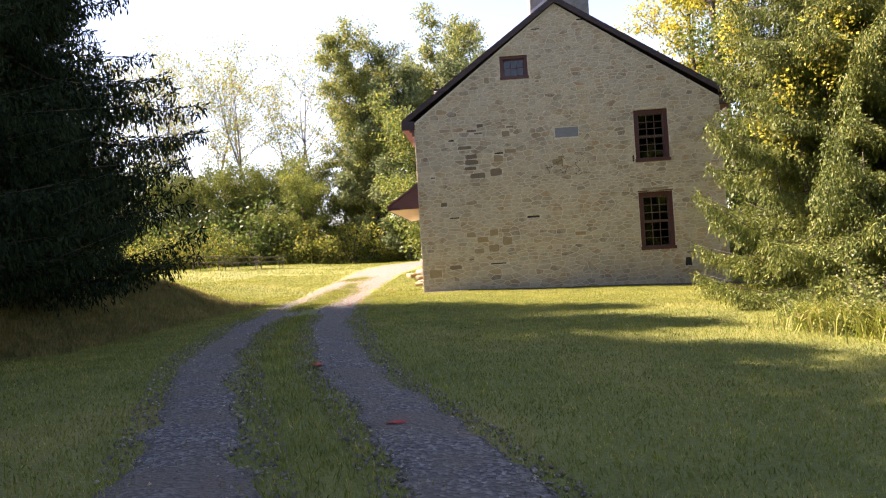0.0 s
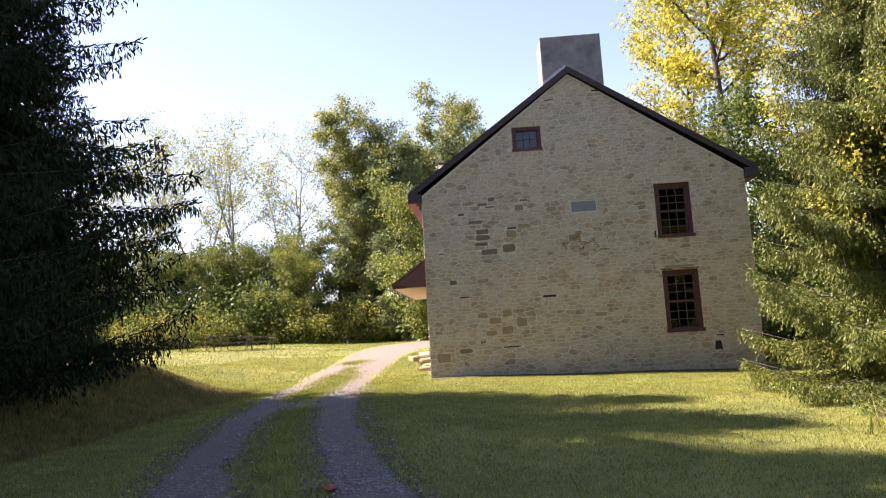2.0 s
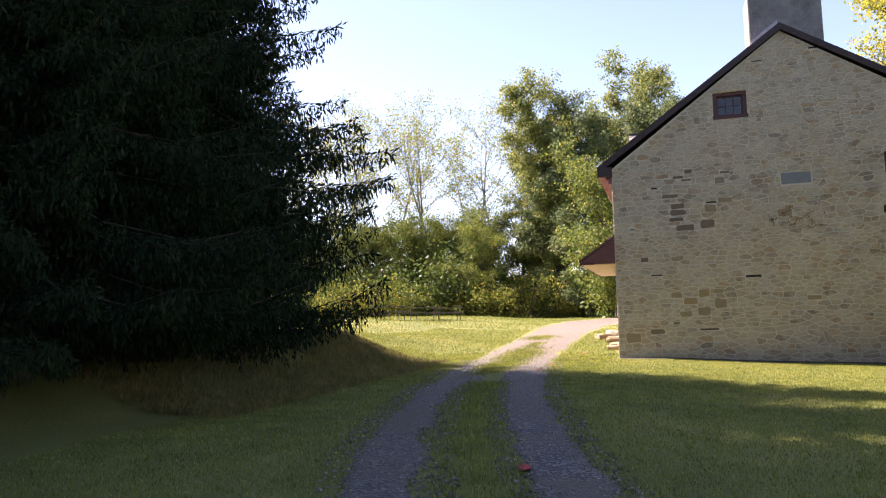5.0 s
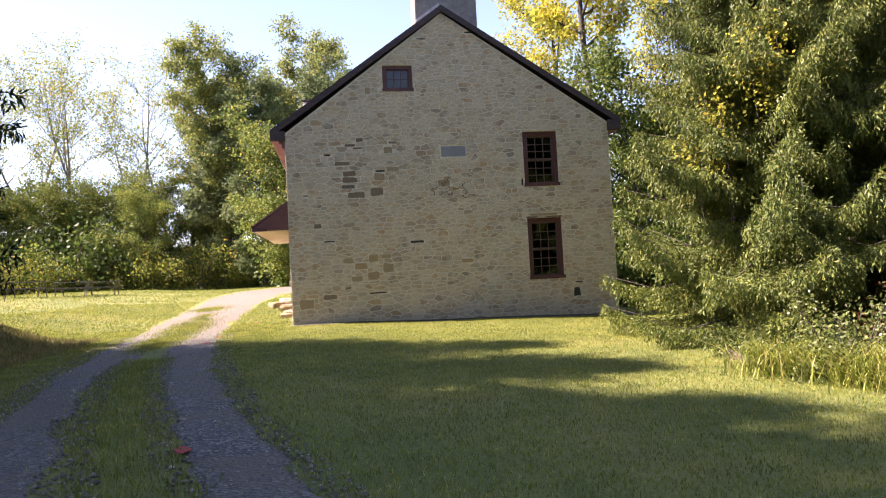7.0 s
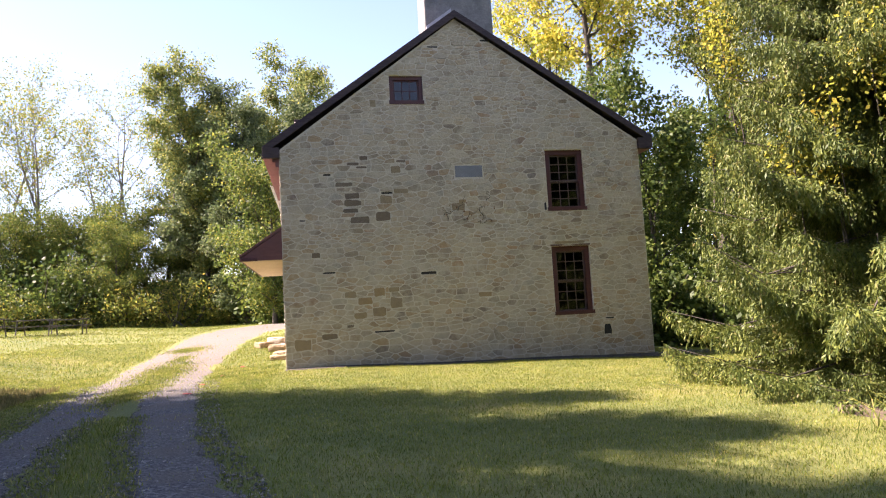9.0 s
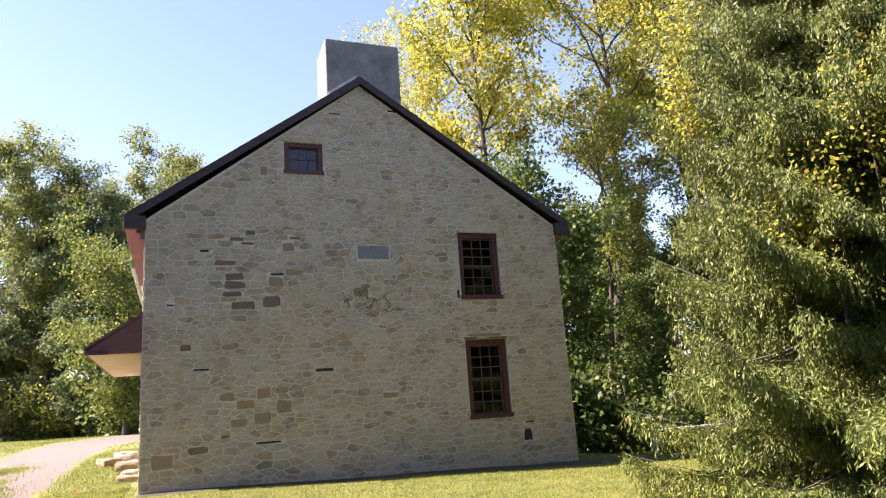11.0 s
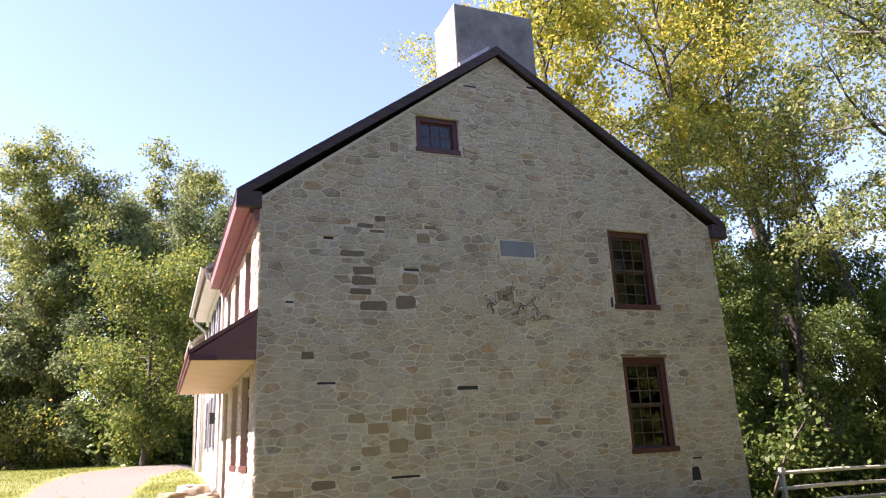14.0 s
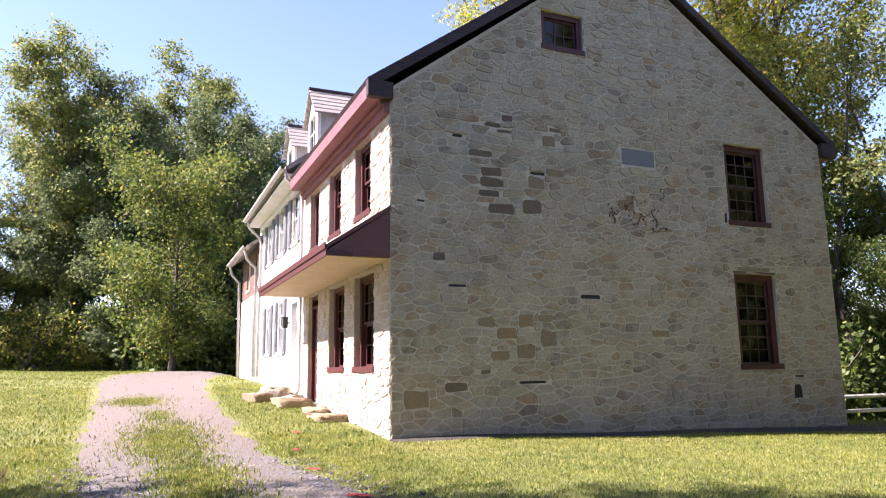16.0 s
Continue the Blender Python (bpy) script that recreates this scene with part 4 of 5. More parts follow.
for x, y in ((16, 25), (20, 25.5), (24, 24), (28, 23), (32, 21), (36, 18), (39, 13), (40, 7), (38, 1), (34, -4), (27, -1)):
    again(shrub, x, y, spots.uniform(0, 360), spots.uniform(1.9, 2.4), "shrubs in the wood")
lightbush = stand(bush("bush", 32, 1.6, 6000, 0.08, m_mixed, "light green shrub with pale leaves"), -6, 34.5)
for x in (-9, -11.5, -15.5, -18, -20.5, -24, -27, -30, -33.5, -36, -41, -46, 0.5, 3):
    again(lightbush, x, 34.3 + spots.uniform(-0.8, 0.8), spots.uniform(0, 360), spots.uniform(1.3, 2.3), "light shrubs along the field's edge")

# ---- white house and the far house in the row ----
H2A, H2B, H3B, BACK = LONG + 0.02, 12.6, 17.4, 8.4
white = thing("stuccoed_house", "white stuccoed two-storey house with shuttered windows and dormers", "house")
h2_low = [(8.66, 9.52, 1.42, 2.86), (10.72, 11.5, 1.42, 2.86)]
h2_up = [(6.95, 7.8, 4.12, 5.5), (8.85, 9.7, 4.12, 5.5), (10.75, 11.6, 4.12, 5.5)]
h2_door = (6.72, 7.6, 0.62, 2.72)
part("front_wall", wall_mesh([(H2A, -0.3), (H2B, -0.3), (H2B, 5.75), (H2A, 5.75)], [*h2_low, *h2_up, h2_door], on_front, 0.4), m_stucco, white)
part("rear_wall", boxes([(BACK - 0.4, BACK, H2A, H2B, -0.5, 5.75)]), m_stucco, white)
part("end_wall", boxes([(0.41, BACK - 0.41, H2B - 0.4, H2B, -0.3, 5.75), (0.41, BACK - 0.41, H2A, H2A + 0.1, -0.3, 5.75)]), m_stucco, white)
part("upper_floor", boxes([(0.42, BACK - 0.42, H2A + 0.12, H2B - 0.42, 3.2, 3.4), (0.42, BACK - 0.42, H2A + 0.12, H2B - 0.42, 5.6, 5.7)]), m_inside, white)
for w in h2_low + h2_up:
    side_window(w, on_front, 2, 4, "window", white, 0.012, True, m_white, 0.06)
    for y in (w[0] - 0.4, w[1] + 0.02):
        sh = part("shutter", boxes([(-0.045, -0.005, y, y + 0.38, w[2], w[3])], 0.004), m_shutter, white)
        for i in range(2):
            z0 = w[2] + 0.08 + i * (w[3] - w[2]) / 2
            part("shutter_panel", boxes([(-0.056, -0.046, y + 0.06, y + 0.32, z0, z0 + (w[3] - w[2]) / 2 - 0.16)], 0.004), m_shutter, sh)
d = new("door")
d.parent = white
part("door_panel", boxes([(0.1, 0.15, h2_door[0] + 0.08, h2_door[1] - 0.08, h2_door[2], h2_door[3] - 0.08)], 0.004), m_white, d)
part("door_frame", boxes([(-0.02, 0.16, h2_door[0] - 0.06, h2_door[0] + 0.08, h2_door[2], h2_door[3]), (-0.02, 0.16, h2_door[1] - 0.08, h2_door[1] + 0.06, h2_door[2], h2_door[3]), (-0.02, 0.16, h2_door[0] - 0.06, h2_door[1] + 0.06, h2_door[3] - 0.08, h2_door[3] + 0.06)], 0.006), m_white, d)
part("door_pane", boxes([(0.085, 0.098, h2_door[0] + 0.2, h2_door[1] - 0.2, h2_door[2] + 1.0, h2_door[3] - 0.25)], 0.003), m_glass, d)
part("lantern", boxes([(-0.18, -0.06, 7.72, 7.84, 2.05, 2.3), (-0.2, -0.04, 7.7, 7.86, 2.3, 2.33), (-0.06, 0.0, 7.76, 7.8, 2.16, 2.2)], 0.008), m_hole, white, "black wall lantern")
part("door_step", boxes([(-0.75, 0.05, 6.6, 7.75, 0.2, 0.5)], 0.03), m_stone_far, white)
E2 = (-0.5, 5.78)
part("roof_slope", slope(*E2, 4.3, 9.25, H2A + 0.0, H2B + 0.15, 0.1), m_shingle, white)
part("roof_slope", slope(8.9, 5.8, 4.3, 9.25, H2A + 0.0, H2B + 0.15, 0.1), m_shingle, white)
part("soffit", boxes([(-0.46, 0.0, H2A, H2B + 0.1, 5.55, 5.6), (-0.1, 0.0, H2A, H2B, 5.38, 5.55)], 0.008), m_white, white)


def pipe(points, r, material, name, parent, n=8):
    vs, fs = [], []
    pts = [Vector(p) for p in points]
    tube(vs, fs, pts, [r] * len(pts), n)
    return part(name, shape(vs, fs), material, parent, smooth=True)


def gutter(x, y0, y1, z, parent, material):
    """A half-round gutter, open above."""
    vs, fs, n = [], [], 8
    for y in (y0, y1):
        for r in (0.075, 0.065):
            for i in range(n + 1):
                a = math.pi + math.pi * i / n
                vs.append((x + r * math.cos(a), y, z + r * math.sin(a)))
    m = n + 1
    for i in range(n):
        fs += [(i, i + 1, 2 * m + i + 1, 2 * m + i), (m + i + 1, m + i, 3 * m + i, 3 * m + i + 1), (i, m + i, m + i + 1, i + 1), (2 * m + i, 2 * m + i + 1, 3 * m + i + 1, 3 * m + i)]
    fs += [(0, 2 * m, 3 * m, m), (n, m + n, 3 * m + n, 2 * m + n)]
    return part("gutter", shape(vs, fs), material, parent)


gutter(-0.56, H2A, H2B + 0.1, 5.76, white, m_metal)
pipe([(-0.5, 6.2, 5.72), (-0.46, 6.22, 5.5), (-0.12, 6.24, 5.2), (-0.07, 6.24, 5.0), (-0.07, 6.24, 0.55), (-0.2, 6.24, 0.42)], 0.04, m_metal, "downspout", white)
pipe([(-0.5, 12.5, 5.72), (-0.46, 12.5, 5.5), (-0.12, 12.5, 5.2), (-0.07, 12.5, 5.0), (-0.07, 12.5, 0.8)], 0.04, m_metal, "downspout", white)


def dormer(parent, y, x0=0.35, half=0.55, base=6.2, wall=7.5, ridge=8.15):
    """A gabled dormer with a small window, board cheeks and coursed wooden shingles."""
    d = new("dormer")
    d.parent = parent
    back = 3.2
    front = wall_mesh([(y - half, base), (y + half, base), (y + half, wall), (y, ridge), (y - half, wall)], [(y - 0.32, y + 0.32, base + 0.4, wall - 0.05)], lambda u, v, q: (x0 - q, u, v), 0.08)
    part("dormer_front", front, m_white, d)
    part("pane", boxes([(x0 + 0.05, x0 + 0.055, y - 0.31, y + 0.31, base + 0.41, wall - 0.06)]), m_glass, d)
    part("glazing_bar", boxes([(x0 + 0.02, x0 + 0.05, y - 0.012, y + 0.012, base + 0.41, wall - 0.06), (x0 + 0.021, x0 + 0.049, y - 0.31, y + 0.31, base + 0.8, base + 0.83)], 0.002), m_white, d)
    for s in (-1, 1):
        part("dormer_cheek", boxes([(x0 + 0.085, back, min(y + s * half, y + s * (half - 0.06)), max(y + s * half, y + s * (half - 0.06)), base - 0.2, wall)], 0.004), m_greytrim, d)
        n = 6
        for i in range(n):
            a, b = i / n, (i + 1) / n + 0.03
            ya, za, yb, zb = y + s * (half + 0.14) * (1 - a), wall - 0.16 + (ridge + 0.04 - wall + 0.16) * a, y + s * (half + 0.14) * (1 - b), wall - 0.16 + (ridge + 0.04 - wall + 0.16) * b
            c = [(ya, za + 0.045), (yb, zb + 0.02), (yb, zb - 0.02), (ya, za)]
            vs = [(x, p[0], p[1]) for x in (x0 - 0.12, back) for p in c]
            part("shingle_course", shape(vs, [(0, 1, 2, 3), (7, 6, 5, 4), (0, 4, 5, 1), (1, 5, 6, 2), (2, 6, 7, 3), (3, 7, 4, 0)]), m_shingle, d)
    part("ridge_cap", boxes([(x0 - 0.13, back, y - 0.08, y + 0.08, ridge + 0.02, ridge + 0.09)], 0.02), m_roof, d)
    return d


dormer(white, 7.15)
dormer(white, 10.1)

far = thing("brown_gabled_house", "farther house of the row with brown boards and white lower wall", "house")
part("front_wall", wall_mesh([(H2B + 0.02, -0.2), (H3B, -0.2), (H3B, 3.55), (H2B + 0.02, 3.55)], [(13.6, 14.4, 0.8, 2.75)], on_front, 0.35), m_stucco, far)
part("board_wall", wall_mesh([(H2B + 0.02, 3.56), (H3B, 3.56), (H3B, 5.1), (H2B + 0.02, 5.1)], [(13.4, 14.2, 3.8, 4.9), (15.4, 16.2, 3.8, 4.9)], lambda u, v, q: (0.02 - q, u, v), 0.3), m_brownboard, far)
for w in ((13.4, 14.2, 3.8, 4.9), (15.4, 16.2, 3.8, 4.9)):
    side_window(w, lambda u, v, q: (0.02 - q, u, v), 2, 4, "window", far, 0.06, True, m_white, 0.06)
part("door_panel", boxes([(0.12, 0.17, 13.6, 14.4, 0.8, 2.75)], 0.004), m_greytrim, far)
part("end_wall", boxes([(0.36, BACK, H3B - 0.35, H3B, -0.2, 5.1)]), m_stucco, far)
part("rear_wall", boxes([(BACK - 0.35, BACK, H2B + 0.02, H3B - 0.36, -0.2, 5.1)]), m_stucco, far)
part("roof_slope", slope(-0.45, 5.0, 4.3, 8.6, H2B + 0.16, H3B + 0.15, 0.1), m_shingle, far)
part("roof_slope", slope(8.9, 5.0, 4.3, 8.6, H2B + 0.16, H3B + 0.15, 0.1), m_shingle, far)
dormer(far, 14.6, 0.3, 0.6, 5.3, 6.5, 7.1)
gutter(-0.52, H2B + 0.16, H3B + 0.1, 4.98, far, m_metal)
pipe([(-0.5, 17.2, 4.95), (-0.4, 17.3, 4.6), (-0.12, 17.3, 4.3), (-0.08, 17.3, 0.8)], 0.05, m_metal, "downspout", far)
pipe([(-0.5, 13.2, 4.95), (-0.4, 13.2, 4.6), (-0.1, 13.2, 4.3), (-0.08, 13.2, 0.8)], 0.05, m_metal, "downspout", far)

# ---- things by the houses ----


def slab_stone(name, label, x, y, w, l, h, seed, rz=0.0, mat=None, category="stone", sink=0.06):
    """A worn stone block, its faces roughened."""
    r = random.Random(seed)
    b = boxes([(-w / 2, w / 2, -l / 2, l / 2, 0, h)])
    bmesh.ops.subdivide_edges(b, edges=b.edges[:], cuts=2, use_grid_fill=True)
    bmesh.ops.bevel(b, geom=[e for e in b.edges if e.calc_face_angle(0) > 1], offset=min(w, l, h) * 0.07, segments=2, affect="EDGES")
    for v in b.verts:
        v.co += Vector((r.gauss(0, 0.012), r.gauss(0, 0.012), r.gauss(0, 0.008)))
    ob = part(name, b, mat or m_stone_far, smooth=True)
    ob.matrix_basis = pose(x, y, gz(x, y) - sink, r.uniform(-3, 3), r.uniform(-3, 3), rz)
    return tagged(ob, label, category)


slab_stone("doorstep", "worn stone slab step beside the front wall", -0.3, 2.6, 0.5, 0.8, 0.16, 1, 4, m_stone_brown, category="step")
slab_stone("doorstep", "worn stone slab step beside the front wall", -0.28, 3.6, 0.45, 0.7, 0.18, 2, -6, m_stone_brown, category="step")
slab_stone("doorstep", "worn stone slab step below the front door", -0.45, 5.15, 0.65, 1.0, 0.22, 3, 2, m_stone_brown, category="step")
slab_stone("rock", "rough brown fieldstone lying in the grass", -1.0, 6.1, 0.45, 0.5, 0.24, 4, 30, m_stone_brown)
slab_stone("rock", "pale fieldstone lying by the downspout", -0.55, 6.5, 0.6, 0.5, 0.34, 5, -20)
slab_stone("rock", "flat fieldstone lying by the downspout", -0.25, 5.95, 0.4, 0.35, 0.2, 6, 50)


def paint_mark(x, y, w, l, seed, rz):
    r = random.Random(seed)
    n, vs, fs = 14, [], []
    for k, z in ((1.0, 0.0), (0.85, 0.006)):
        for i in range(n):
            a = 2 * math.pi * i / n
            f = k * r.uniform(0.65, 1.1)
            dx, dy = w / 2 * f * math.cos(a), l / 2 * f * math.sin(a)
            c, s = math.cos(rz), math.sin(rz)
            px, py = x + dx * c - dy * s, y + dx * s + dy * c
            vs.append((px, py, gz(px, py) + 0.03 + z))
    fs = [tuple(range(n, 2 * n))] + [(i, (i + 1) % n, n + (i + 1) % n, n + i) for i in range(n)]
    tagged(part("paint_mark", shape(vs, fs), m_red), "flat red survey mark along the drive", "paint mark")


# Sprayed paint marks; the last two stand in for small red marker flags.
for i, (x, y, w, l, rz) in enumerate(((0.1, -14.15, 0.14, 0.24, 0.2), (1.41, -16.81, 0.2, 0.1, 0.4), (-1.62, -3.9, 0.3, 0.13, -0.9), (-1.62, -2.2, 0.2, 0.1, -0.6), (-1.45, -0.4, 0.11, 0.16, 0.3), (-1.15, 1.1, 0.11, 0.2, 0.3))):
    paint_mark(x, y, w, l, i, rz)

fence = thing("rail_fence", "weathered grey split-rail fence beside the stone house", "fence")
P0, P1 = Vector((19.7, 4.6, 0)), Vector((15.2, 4.5, 0))
for q in (P0, P1):
    z = gz(q.x, q.y)
    part("post", boxes([(q.x - 0.06, q.x + 0.06, q.y - 0.06, q.y + 0.06, z - 0.3, z + 1.08)], 0.015), m_wood, fence)
for h in (0.92, 0.5, 0.1):
    a, b = P0.copy(), P1.copy()
    a.z, b.z = gz(a.x, a.y) + h - 0.02, gz(b.x, b.y) + h + 0.02
    mid = a.lerp(b, 0.5) + Vector((0, 0, 0.02))
    vs, fs = [], []
    tube(vs, fs, [a.lerp(b, -0.04), mid, a.lerp(b, 1.04)], [0.05, 0.062, 0.052], 6)
    part("rail", shape(vs, fs), m_wood, fence)


def picnic_table(x, y, rz):
    t = thing("picnic_table", "weathered wooden picnic table with attached benches on the grass", "table", "picnic tables")
    for i in range(5):
        part("tabletop_plank", boxes([(-0.95, 0.95, -0.38 + i * 0.152, -0.236 + i * 0.152, 0.72, 0.76)], 0.006), m_darkwood, t)
    for s in (-1, 1):
        part("bench", boxes([(-0.95, 0.95, s * 0.72 - 0.13, s * 0.72 + 0.13, 0.42, 0.46)], 0.006), m_darkwood, t)
        for q in (-0.68, 0.68):
            b = boxes([(q - 0.02, q + 0.02, -0.045, 0.045, 0, 0.84)], 0.004)
            bmesh.ops.transform(b, matrix=Matrix.Translation((0.045 * s, s * 0.62, 0)) @ Matrix.Rotation(radians(26 * s), 4, "X"), verts=b.verts[:])
            part("leg", b, m_darkwood, t)
    for q in (-0.63, 0.63):
        part("crossbeam", boxes([(q - 0.02, q + 0.02, -0.8, 0.8, 0.36, 0.42)], 0.004), m_darkwood, t)
    t.matrix_basis = pose(x, y, gz(x, y), 0, 0, rz)
    return t


picnic_table(-13.3, 15.2, 8)
picnic_table(-12.2, 18.0, 6)
picnic_table(-11.6, 20.5, 12)

# bare earth along the foot of the gable, house shadow put into colour and outline
edge_v = []
for i in range(52):
    x = -0.02 + i * 0.26
    for k, y in enumerate((0.05, -0.2 - 0.05 * x, -0.36 - 0.09 * x - 0.12 * math.sin(2.1 * x))):
        edge_v.append((x, y, gz(x, y) + (0.016 if k < 2 else -0.02)))
tagged(part("earth_strip", shape(edge_v, [(j * 3 + i, j * 3 + i + 1, (j + 1) * 3 + i + 1, (j + 1) * 3 + i) for j in range(51) for i in range(2)]), m_wallshade, smooth=True), "earth along the foot of the gable, the house's shadow put into its colour", "ground", kind="structure")

# planting beside the lawn
bed = []
for i, y in enumerate(np.arange(-15.5, -7.5, 0.25)):
    x = float(np.interp(y, [-15.5, -13.4, -11.9, -9.8, -8.5, -7.5], [8.1, 7.5, 7.05, 7.0, 7.6, 8.8])) + 0.18 * noise.noise((y * 1.3, 0, 0))
    for k in range(6):
        bed.append((x + k * 0.5, float(y), gz(x + k * 0.5, y) + (0.018 if k else -0.02)))
soil = part("soil_bed", shape(bed, [(j * 6 + i, j * 6 + i + 1, (j + 1) * 6 + i + 1, (j + 1) * 6 + i) for j in range(len(bed) // 6 - 1) for i in range(5)]), m_dirt, smooth=True)
tagged(soil, "brown soil and needle litter under the spruces, their shade put into the colour", "ground", kind="structure")
weed = stand(bush("bush", 41, 0.95, 4200, 0.06, m_weed, "pale flowering weeds at the foot of the spruces"), 7.9, -11.9)
again(weed, 8.7, -12.9, 90, 0.9, "weeds at the foot of the spruces")
again(weed, 9.6, -13.6, 200, 1.0, "weeds at the foot of the spruces")
again(weed, 7.6, -10.9, 250, 0.6, "weeds at the foot of the spruces")
stand(bush("bush", 42, 1.0, 2600, 0.06, m_russet, "brown withered shrub at the foot of the spruces"), 9.2, -11.6)


def tall_grass(x, y, seed, n=900, h=0.55):
    g = np.random.default_rng(seed)
    base = np.stack([g.normal(0, 0.33, n), g.normal(0, 0.33, n), np.zeros(n)], 1)
    q = []
    out = g.normal(0, 1, (n, 3)) * (1, 1, 0)
    hh = h * g.uniform(0.5, 1.2, (n, 1))
    p0, up = base, np.array([[0, 0, 1.0]])
    p1 = p0 + up * hh * 0.55 + out * 0.1
    p2 = p0 + up * hh * 0.8 + out * 0.3
    side = np.cross(out, up)
    side = side / (np.linalg.norm(side, axis=1, keepdims=True) + 1e-6) * 0.007
    for a, b, w0, w1 in ((p0, p1, 1, 1), (p1, p2, 1, 0.1)):
        q.append(np.stack([a - side * w0, a + side * w0, b + side * w1, b - side * w1], 1))
    t = thing("tall_grass", "clump of long arching grass beside the lawn", "grass", "grass clumps")
    part("blades", quad_mesh(np.concatenate(q)), m_blade, t)
    t.matrix_basis = pose(x, y, gz(x, y))


for i, (x, y) in enumerate(((7.7, -12.6), (8.2, -13.4), (8.9, -13.9), (7.3, -11.5), (9.7, -14.6))):
    tall_grass(x, y, 50 + i)


def vine(name, label, centres, seed, count, leaf):
    g = np.random.default_rng(seed)
    t = thing(name, label, "vine")
    c = np.array(centres)
    pick = g.integers(0, len(c), count)
    pts = c[pick] + g.normal(0, 1, (count, 3)) * (0.16, 0.16, 0.3)
    part("foliage", quad_mesh(leaves(pts, np.array([[-0.5, -0.3, -0.4]]), 0.07, g, 0.7, 0.6)), leaf, t)
    vs, fs = [], []
    for p in centres:
        tube(vs, fs, [Vector(p) + Vector((0.3, 0.2, -1.6)), Vector(p) + Vector((0.1, 0.05, -0.6)), Vector(p) + Vector((0, 0, 0.3))], [0.012, 0.01, 0.006], 4)
    part("stem", shape(vs, fs), m_bark, t)
    return t


vine("climbing_vine", "bright yellow climbing vine in the spruce", [(7.75, -9.3, 3.3), (7.9, -9.2, 2.9), (7.7, -9.5, 3.6), (8.1, -9.8, 4.3), (8.4, -10.1, 4.4), (8.3, -9.9, 3.8), (7.5, -8.9, 3.1)], 61, 1500, m_yellow)
vine("climbing_vine", "yellow-green climbing vine high in the spruce", [(7.4, -7.6, 5.4), (7.6, -7.5, 6.1), (7.5, -7.7, 4.8), (7.9, -7.4, 6.8), (8.1, -7.5, 7.6)], 62, 1500, m_yellow)

withered = thing("withered_vine", "withered brown creeper clinging to the gable stones", "vine")
tendril = random.Random(71)
for u, v, du, dv, length in ((4.1, 3.62, 0.9, 0.6, 0.6), (4.45, 3.75, 0.2, 1.0, 0.5), (4.6, 3.5, 1.0, 0.25, 0.75), (5.2, 3.55, 0.1, 1.0, 0.7), (5.25, 4.0, 0.8, 0.5, 0.45), (5.0, 3.45, 0.9, 0.3, 0.5), (4.2, 3.5, -0.2, 1.0, 0.4)):
    q, pts = Vector((u, -0.028, v)), []
    for i in range(9):
        pts.append(q.copy())
        q = q + Vector((du + tendril.gauss(0, 0.7), 0, dv + tendril.gauss(0, 0.6))).normalized() * length / 8
    vs, fs = [], []
    tube(vs, fs, pts, [0.012 - 0.001 * i for i in range(9)], 4)
    part("stem", shape(vs, fs), m_bark, withered)
dry = np.random.default_rng(72)
spot = np.stack([dry.uniform(4.1, 5.5, 40), np.full(40, -0.035), 3.75 + dry.normal(0, 0.17, 40)], 1)
part("leaves", quad_mesh(leaves(spot, np.array([[0, -0.3, -0.6]]), 0.06, dry, 0.7, 0.5)), m_russet, withered)

# ---- grass and gravel ----
g = np.random.default_rng(77)


def scatter(n, x0, x1, y0, y1):
    return g.uniform(x0, x1, n), g.uniform(y0, y1, n)


def growing(x, y):
    """Where grass grows: off the ruts, the houses and the soil bed."""
    off = np.abs(x - drive_x(y)) + g.normal(0, 0.07, len(x))
    bare = (off > 0.46) & (off < half_bed(y) - 0.06) & (y < 6) | (off < half_bed(y)) & (y >= 6)
    keep = ~bare | (g.random(len(x)) < np.where(y < 6, 0.06, np.where(off < 0.5, 0.4, 0.04)))
    patchy = np.sin(1.7 * y + 1.2 * np.sin(0.9 * y)) + 0.5 * np.sin(4.3 * y + 3 * x)
    keep &= ~((off < 0.6) & (y > -7) & ((g.random(len(x)) < 0.5) | (patchy < 0.2)))
    keep &= ~((off < 0.5) & (y <= -7) & (g.random(len(x)) < 0.35))
    inside = (x > -0.06) & (x < W + 0.1) & (y > -0.25 - 0.09 * x - 0.12 * np.sin(2.1 * x)) & (y < H3B)
    beds = (x > np.interp(y, [-15.5, -13.4, -11.9, -9.8, -8.5, -7.5], [8.1, 7.5, 7.05, 7.0, 7.6, 8.8]) + 0.15) & (y < -7.6) & (y > -15.5)
    return keep & ~inside & ~beds


def turf(name, label, x, y, size, slim, material):
    k = growing(x, y)
    x, y = x[k], y[k]
    p = np.stack([x, y, ground_z(x, y) - 0.004], 1)
    ob = part(name, quad_mesh(leaves(p, np.array([[0.0, 0, 1.0]]), size, g, slim, 0.36)), material)
    return tagged(ob, label, "grass", kind="stuff")


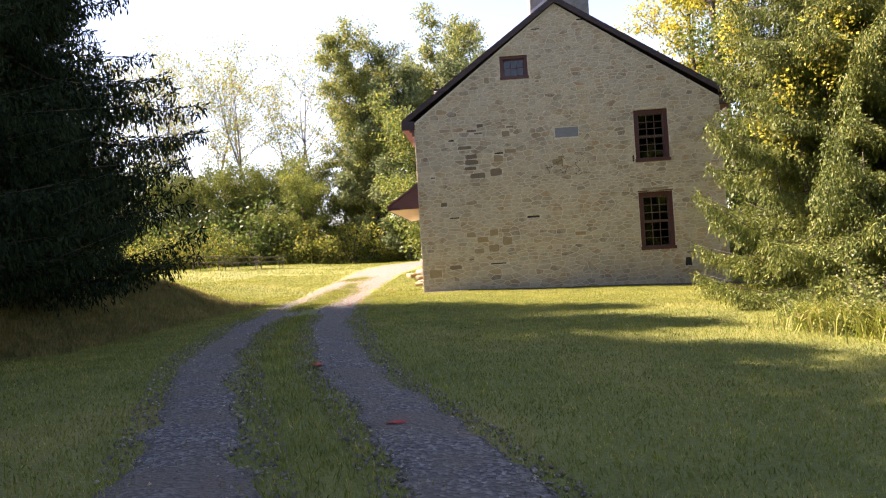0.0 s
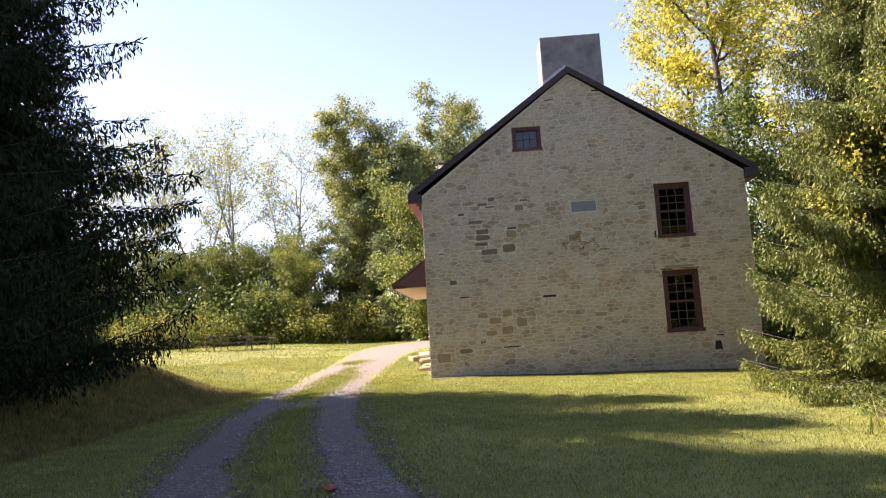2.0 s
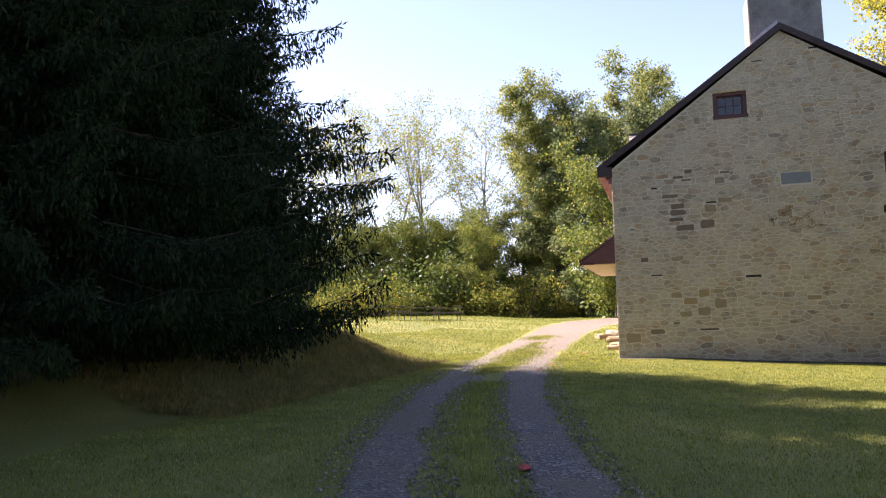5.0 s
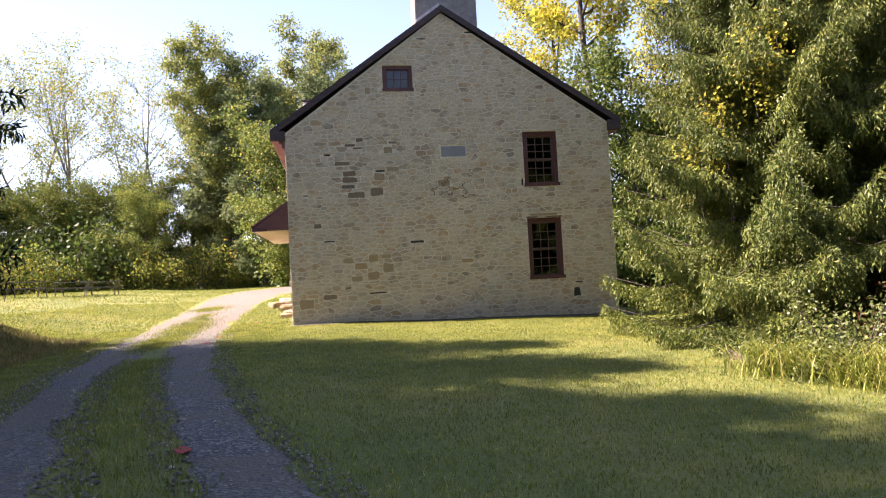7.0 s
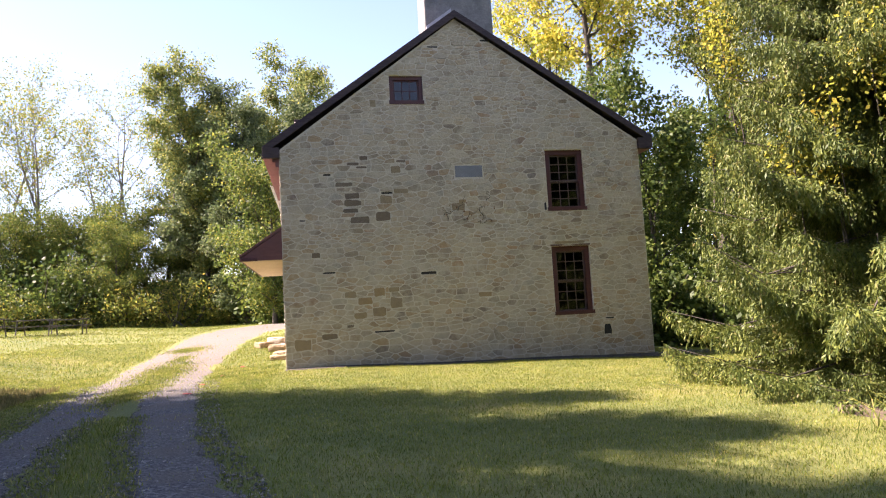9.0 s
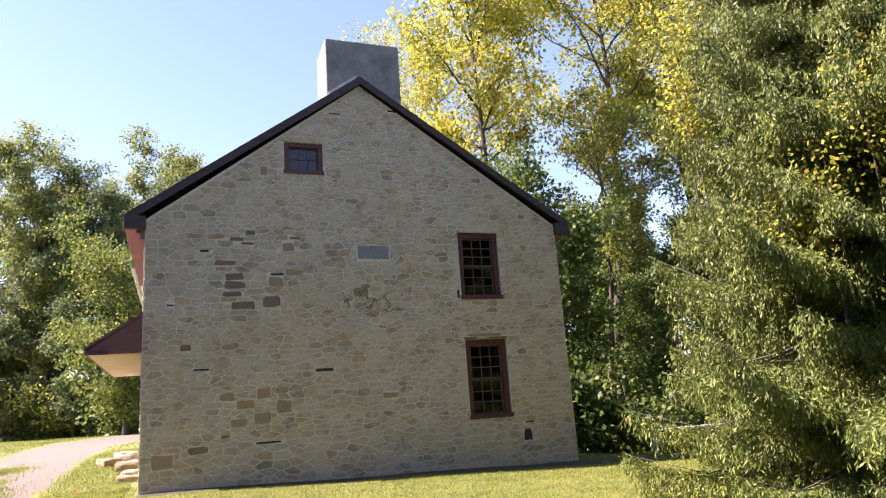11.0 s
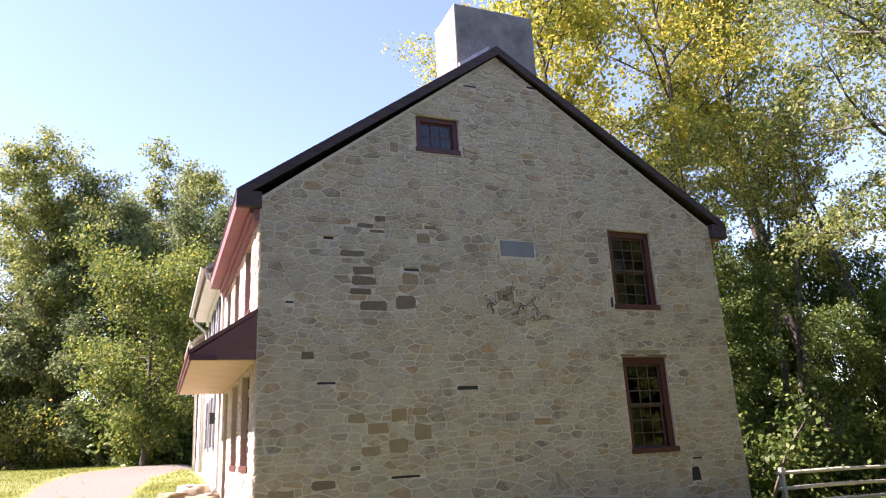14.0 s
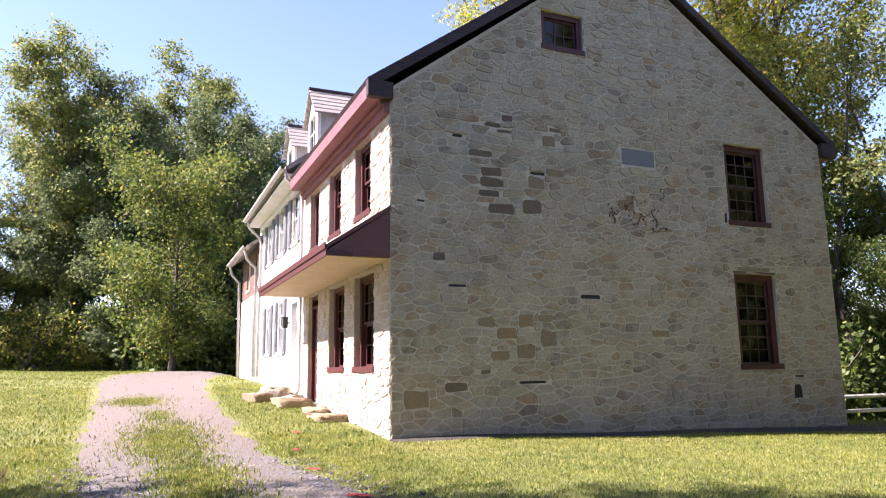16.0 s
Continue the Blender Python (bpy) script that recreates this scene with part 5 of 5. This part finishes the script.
turf("lawn_grass", "mown green lawn grass beside the drive", *scatter(260000, -5.2, 8.6, -21.5, -7), 0.042, 0.17, m_blade)
turf("lawn_grass", "sunlit lawn grass before the stone gable", *scatter(300000, -7, 14.5, -7, 1.2), 0.038, 0.2, m_blade)
turf("lawn_grass", "grass of the field and verge", *scatter(90000, -30, -0.2, -1, 34), 0.06, 0.45, m_blade)
turf("lawn_grass", "sunlit lawn grass beside the drive", *scatter(120000, -9, -0.2, -4, 11), 0.04, 0.25, m_blade)
turf("bank_grass", "dry tawny grass on the shaded bank", *scatter(34000, -8.5, -4.6, -12, -1.5), 0.13, 0.14, m_drygrass)
turf("rough_grass", "longer grass tufts on the middle of the drive", *(lambda y: (drive_x(y) + g.normal(0, 0.4, len(y)), y))(g.uniform(-21.5, 3, 19000)), 0.075, 0.12, m_blade)

tuft_x, tuft_y = [], []
for cx, cy, rx, ry, count in ((-3.44, 6.6, 0.4, 0.8, 2500), (-3.0, 0.9, 0.42, 1.6, 7000), (-2.85, -2.7, 0.32, 1.7, 6000), (-3.1, 3.6, 0.2, 0.8, 900)):
    tuft_x.append(cx + g.normal(0, rx * 0.75, count))
    tuft_y.append(cy + g.normal(0, ry * 0.65, count))
x, y = np.concatenate(tuft_x), np.concatenate(tuft_y)
blades = leaves(np.stack([x, y, ground_z(x, y) + 0.01], 1), np.array([[0.0, 0, 1.0]]), 0.055, g, 0.25, 0.45)
tagged(part("drive_grass", quad_mesh(blades), m_blade), "thin patchy grass down the middle of the drive", "grass", kind="stuff")

n = 20000
yy = np.where(g.random(n) < 0.75, -21.8 + 14 * g.random(n) ** 1.2, -9 + 8 * g.random(n))
side = np.where(g.random(n) < 0.5, -1, 1)
xx = drive_x(yy) + side * g.uniform(0.2, 1.5, n)
c = np.stack([xx, yy, ground_z(xx, yy) + 0.014], 1)
r = g.uniform(0.006, 0.019, (n, 1)) * g.choice([1, 1, 1, 1.5], (n, 1))
octa = np.array([[1, 0, 0], [0, 1, 0], [-1, 0, 0], [0, -1, 0], [0, 0, 0.7], [0, 0, -0.7]])
verts = (c[:, None, :] + r[:, None, :] * octa[None] * g.uniform(0.6, 1.3, (n, 6, 1))).reshape(-1, 3)
base_f = [(0, 1, 4), (1, 2, 4), (2, 3, 4), (3, 0, 4), (1, 0, 5), (2, 1, 5), (3, 2, 5), (0, 3, 5)]
tagged(part("gravel", shape(verts.tolist(), [tuple(6 * i + k for k in f) for i in range(n) for f in base_f]), m_gravelstone), "loose grey gravel stones on the ruts", "gravel", kind="stuff")
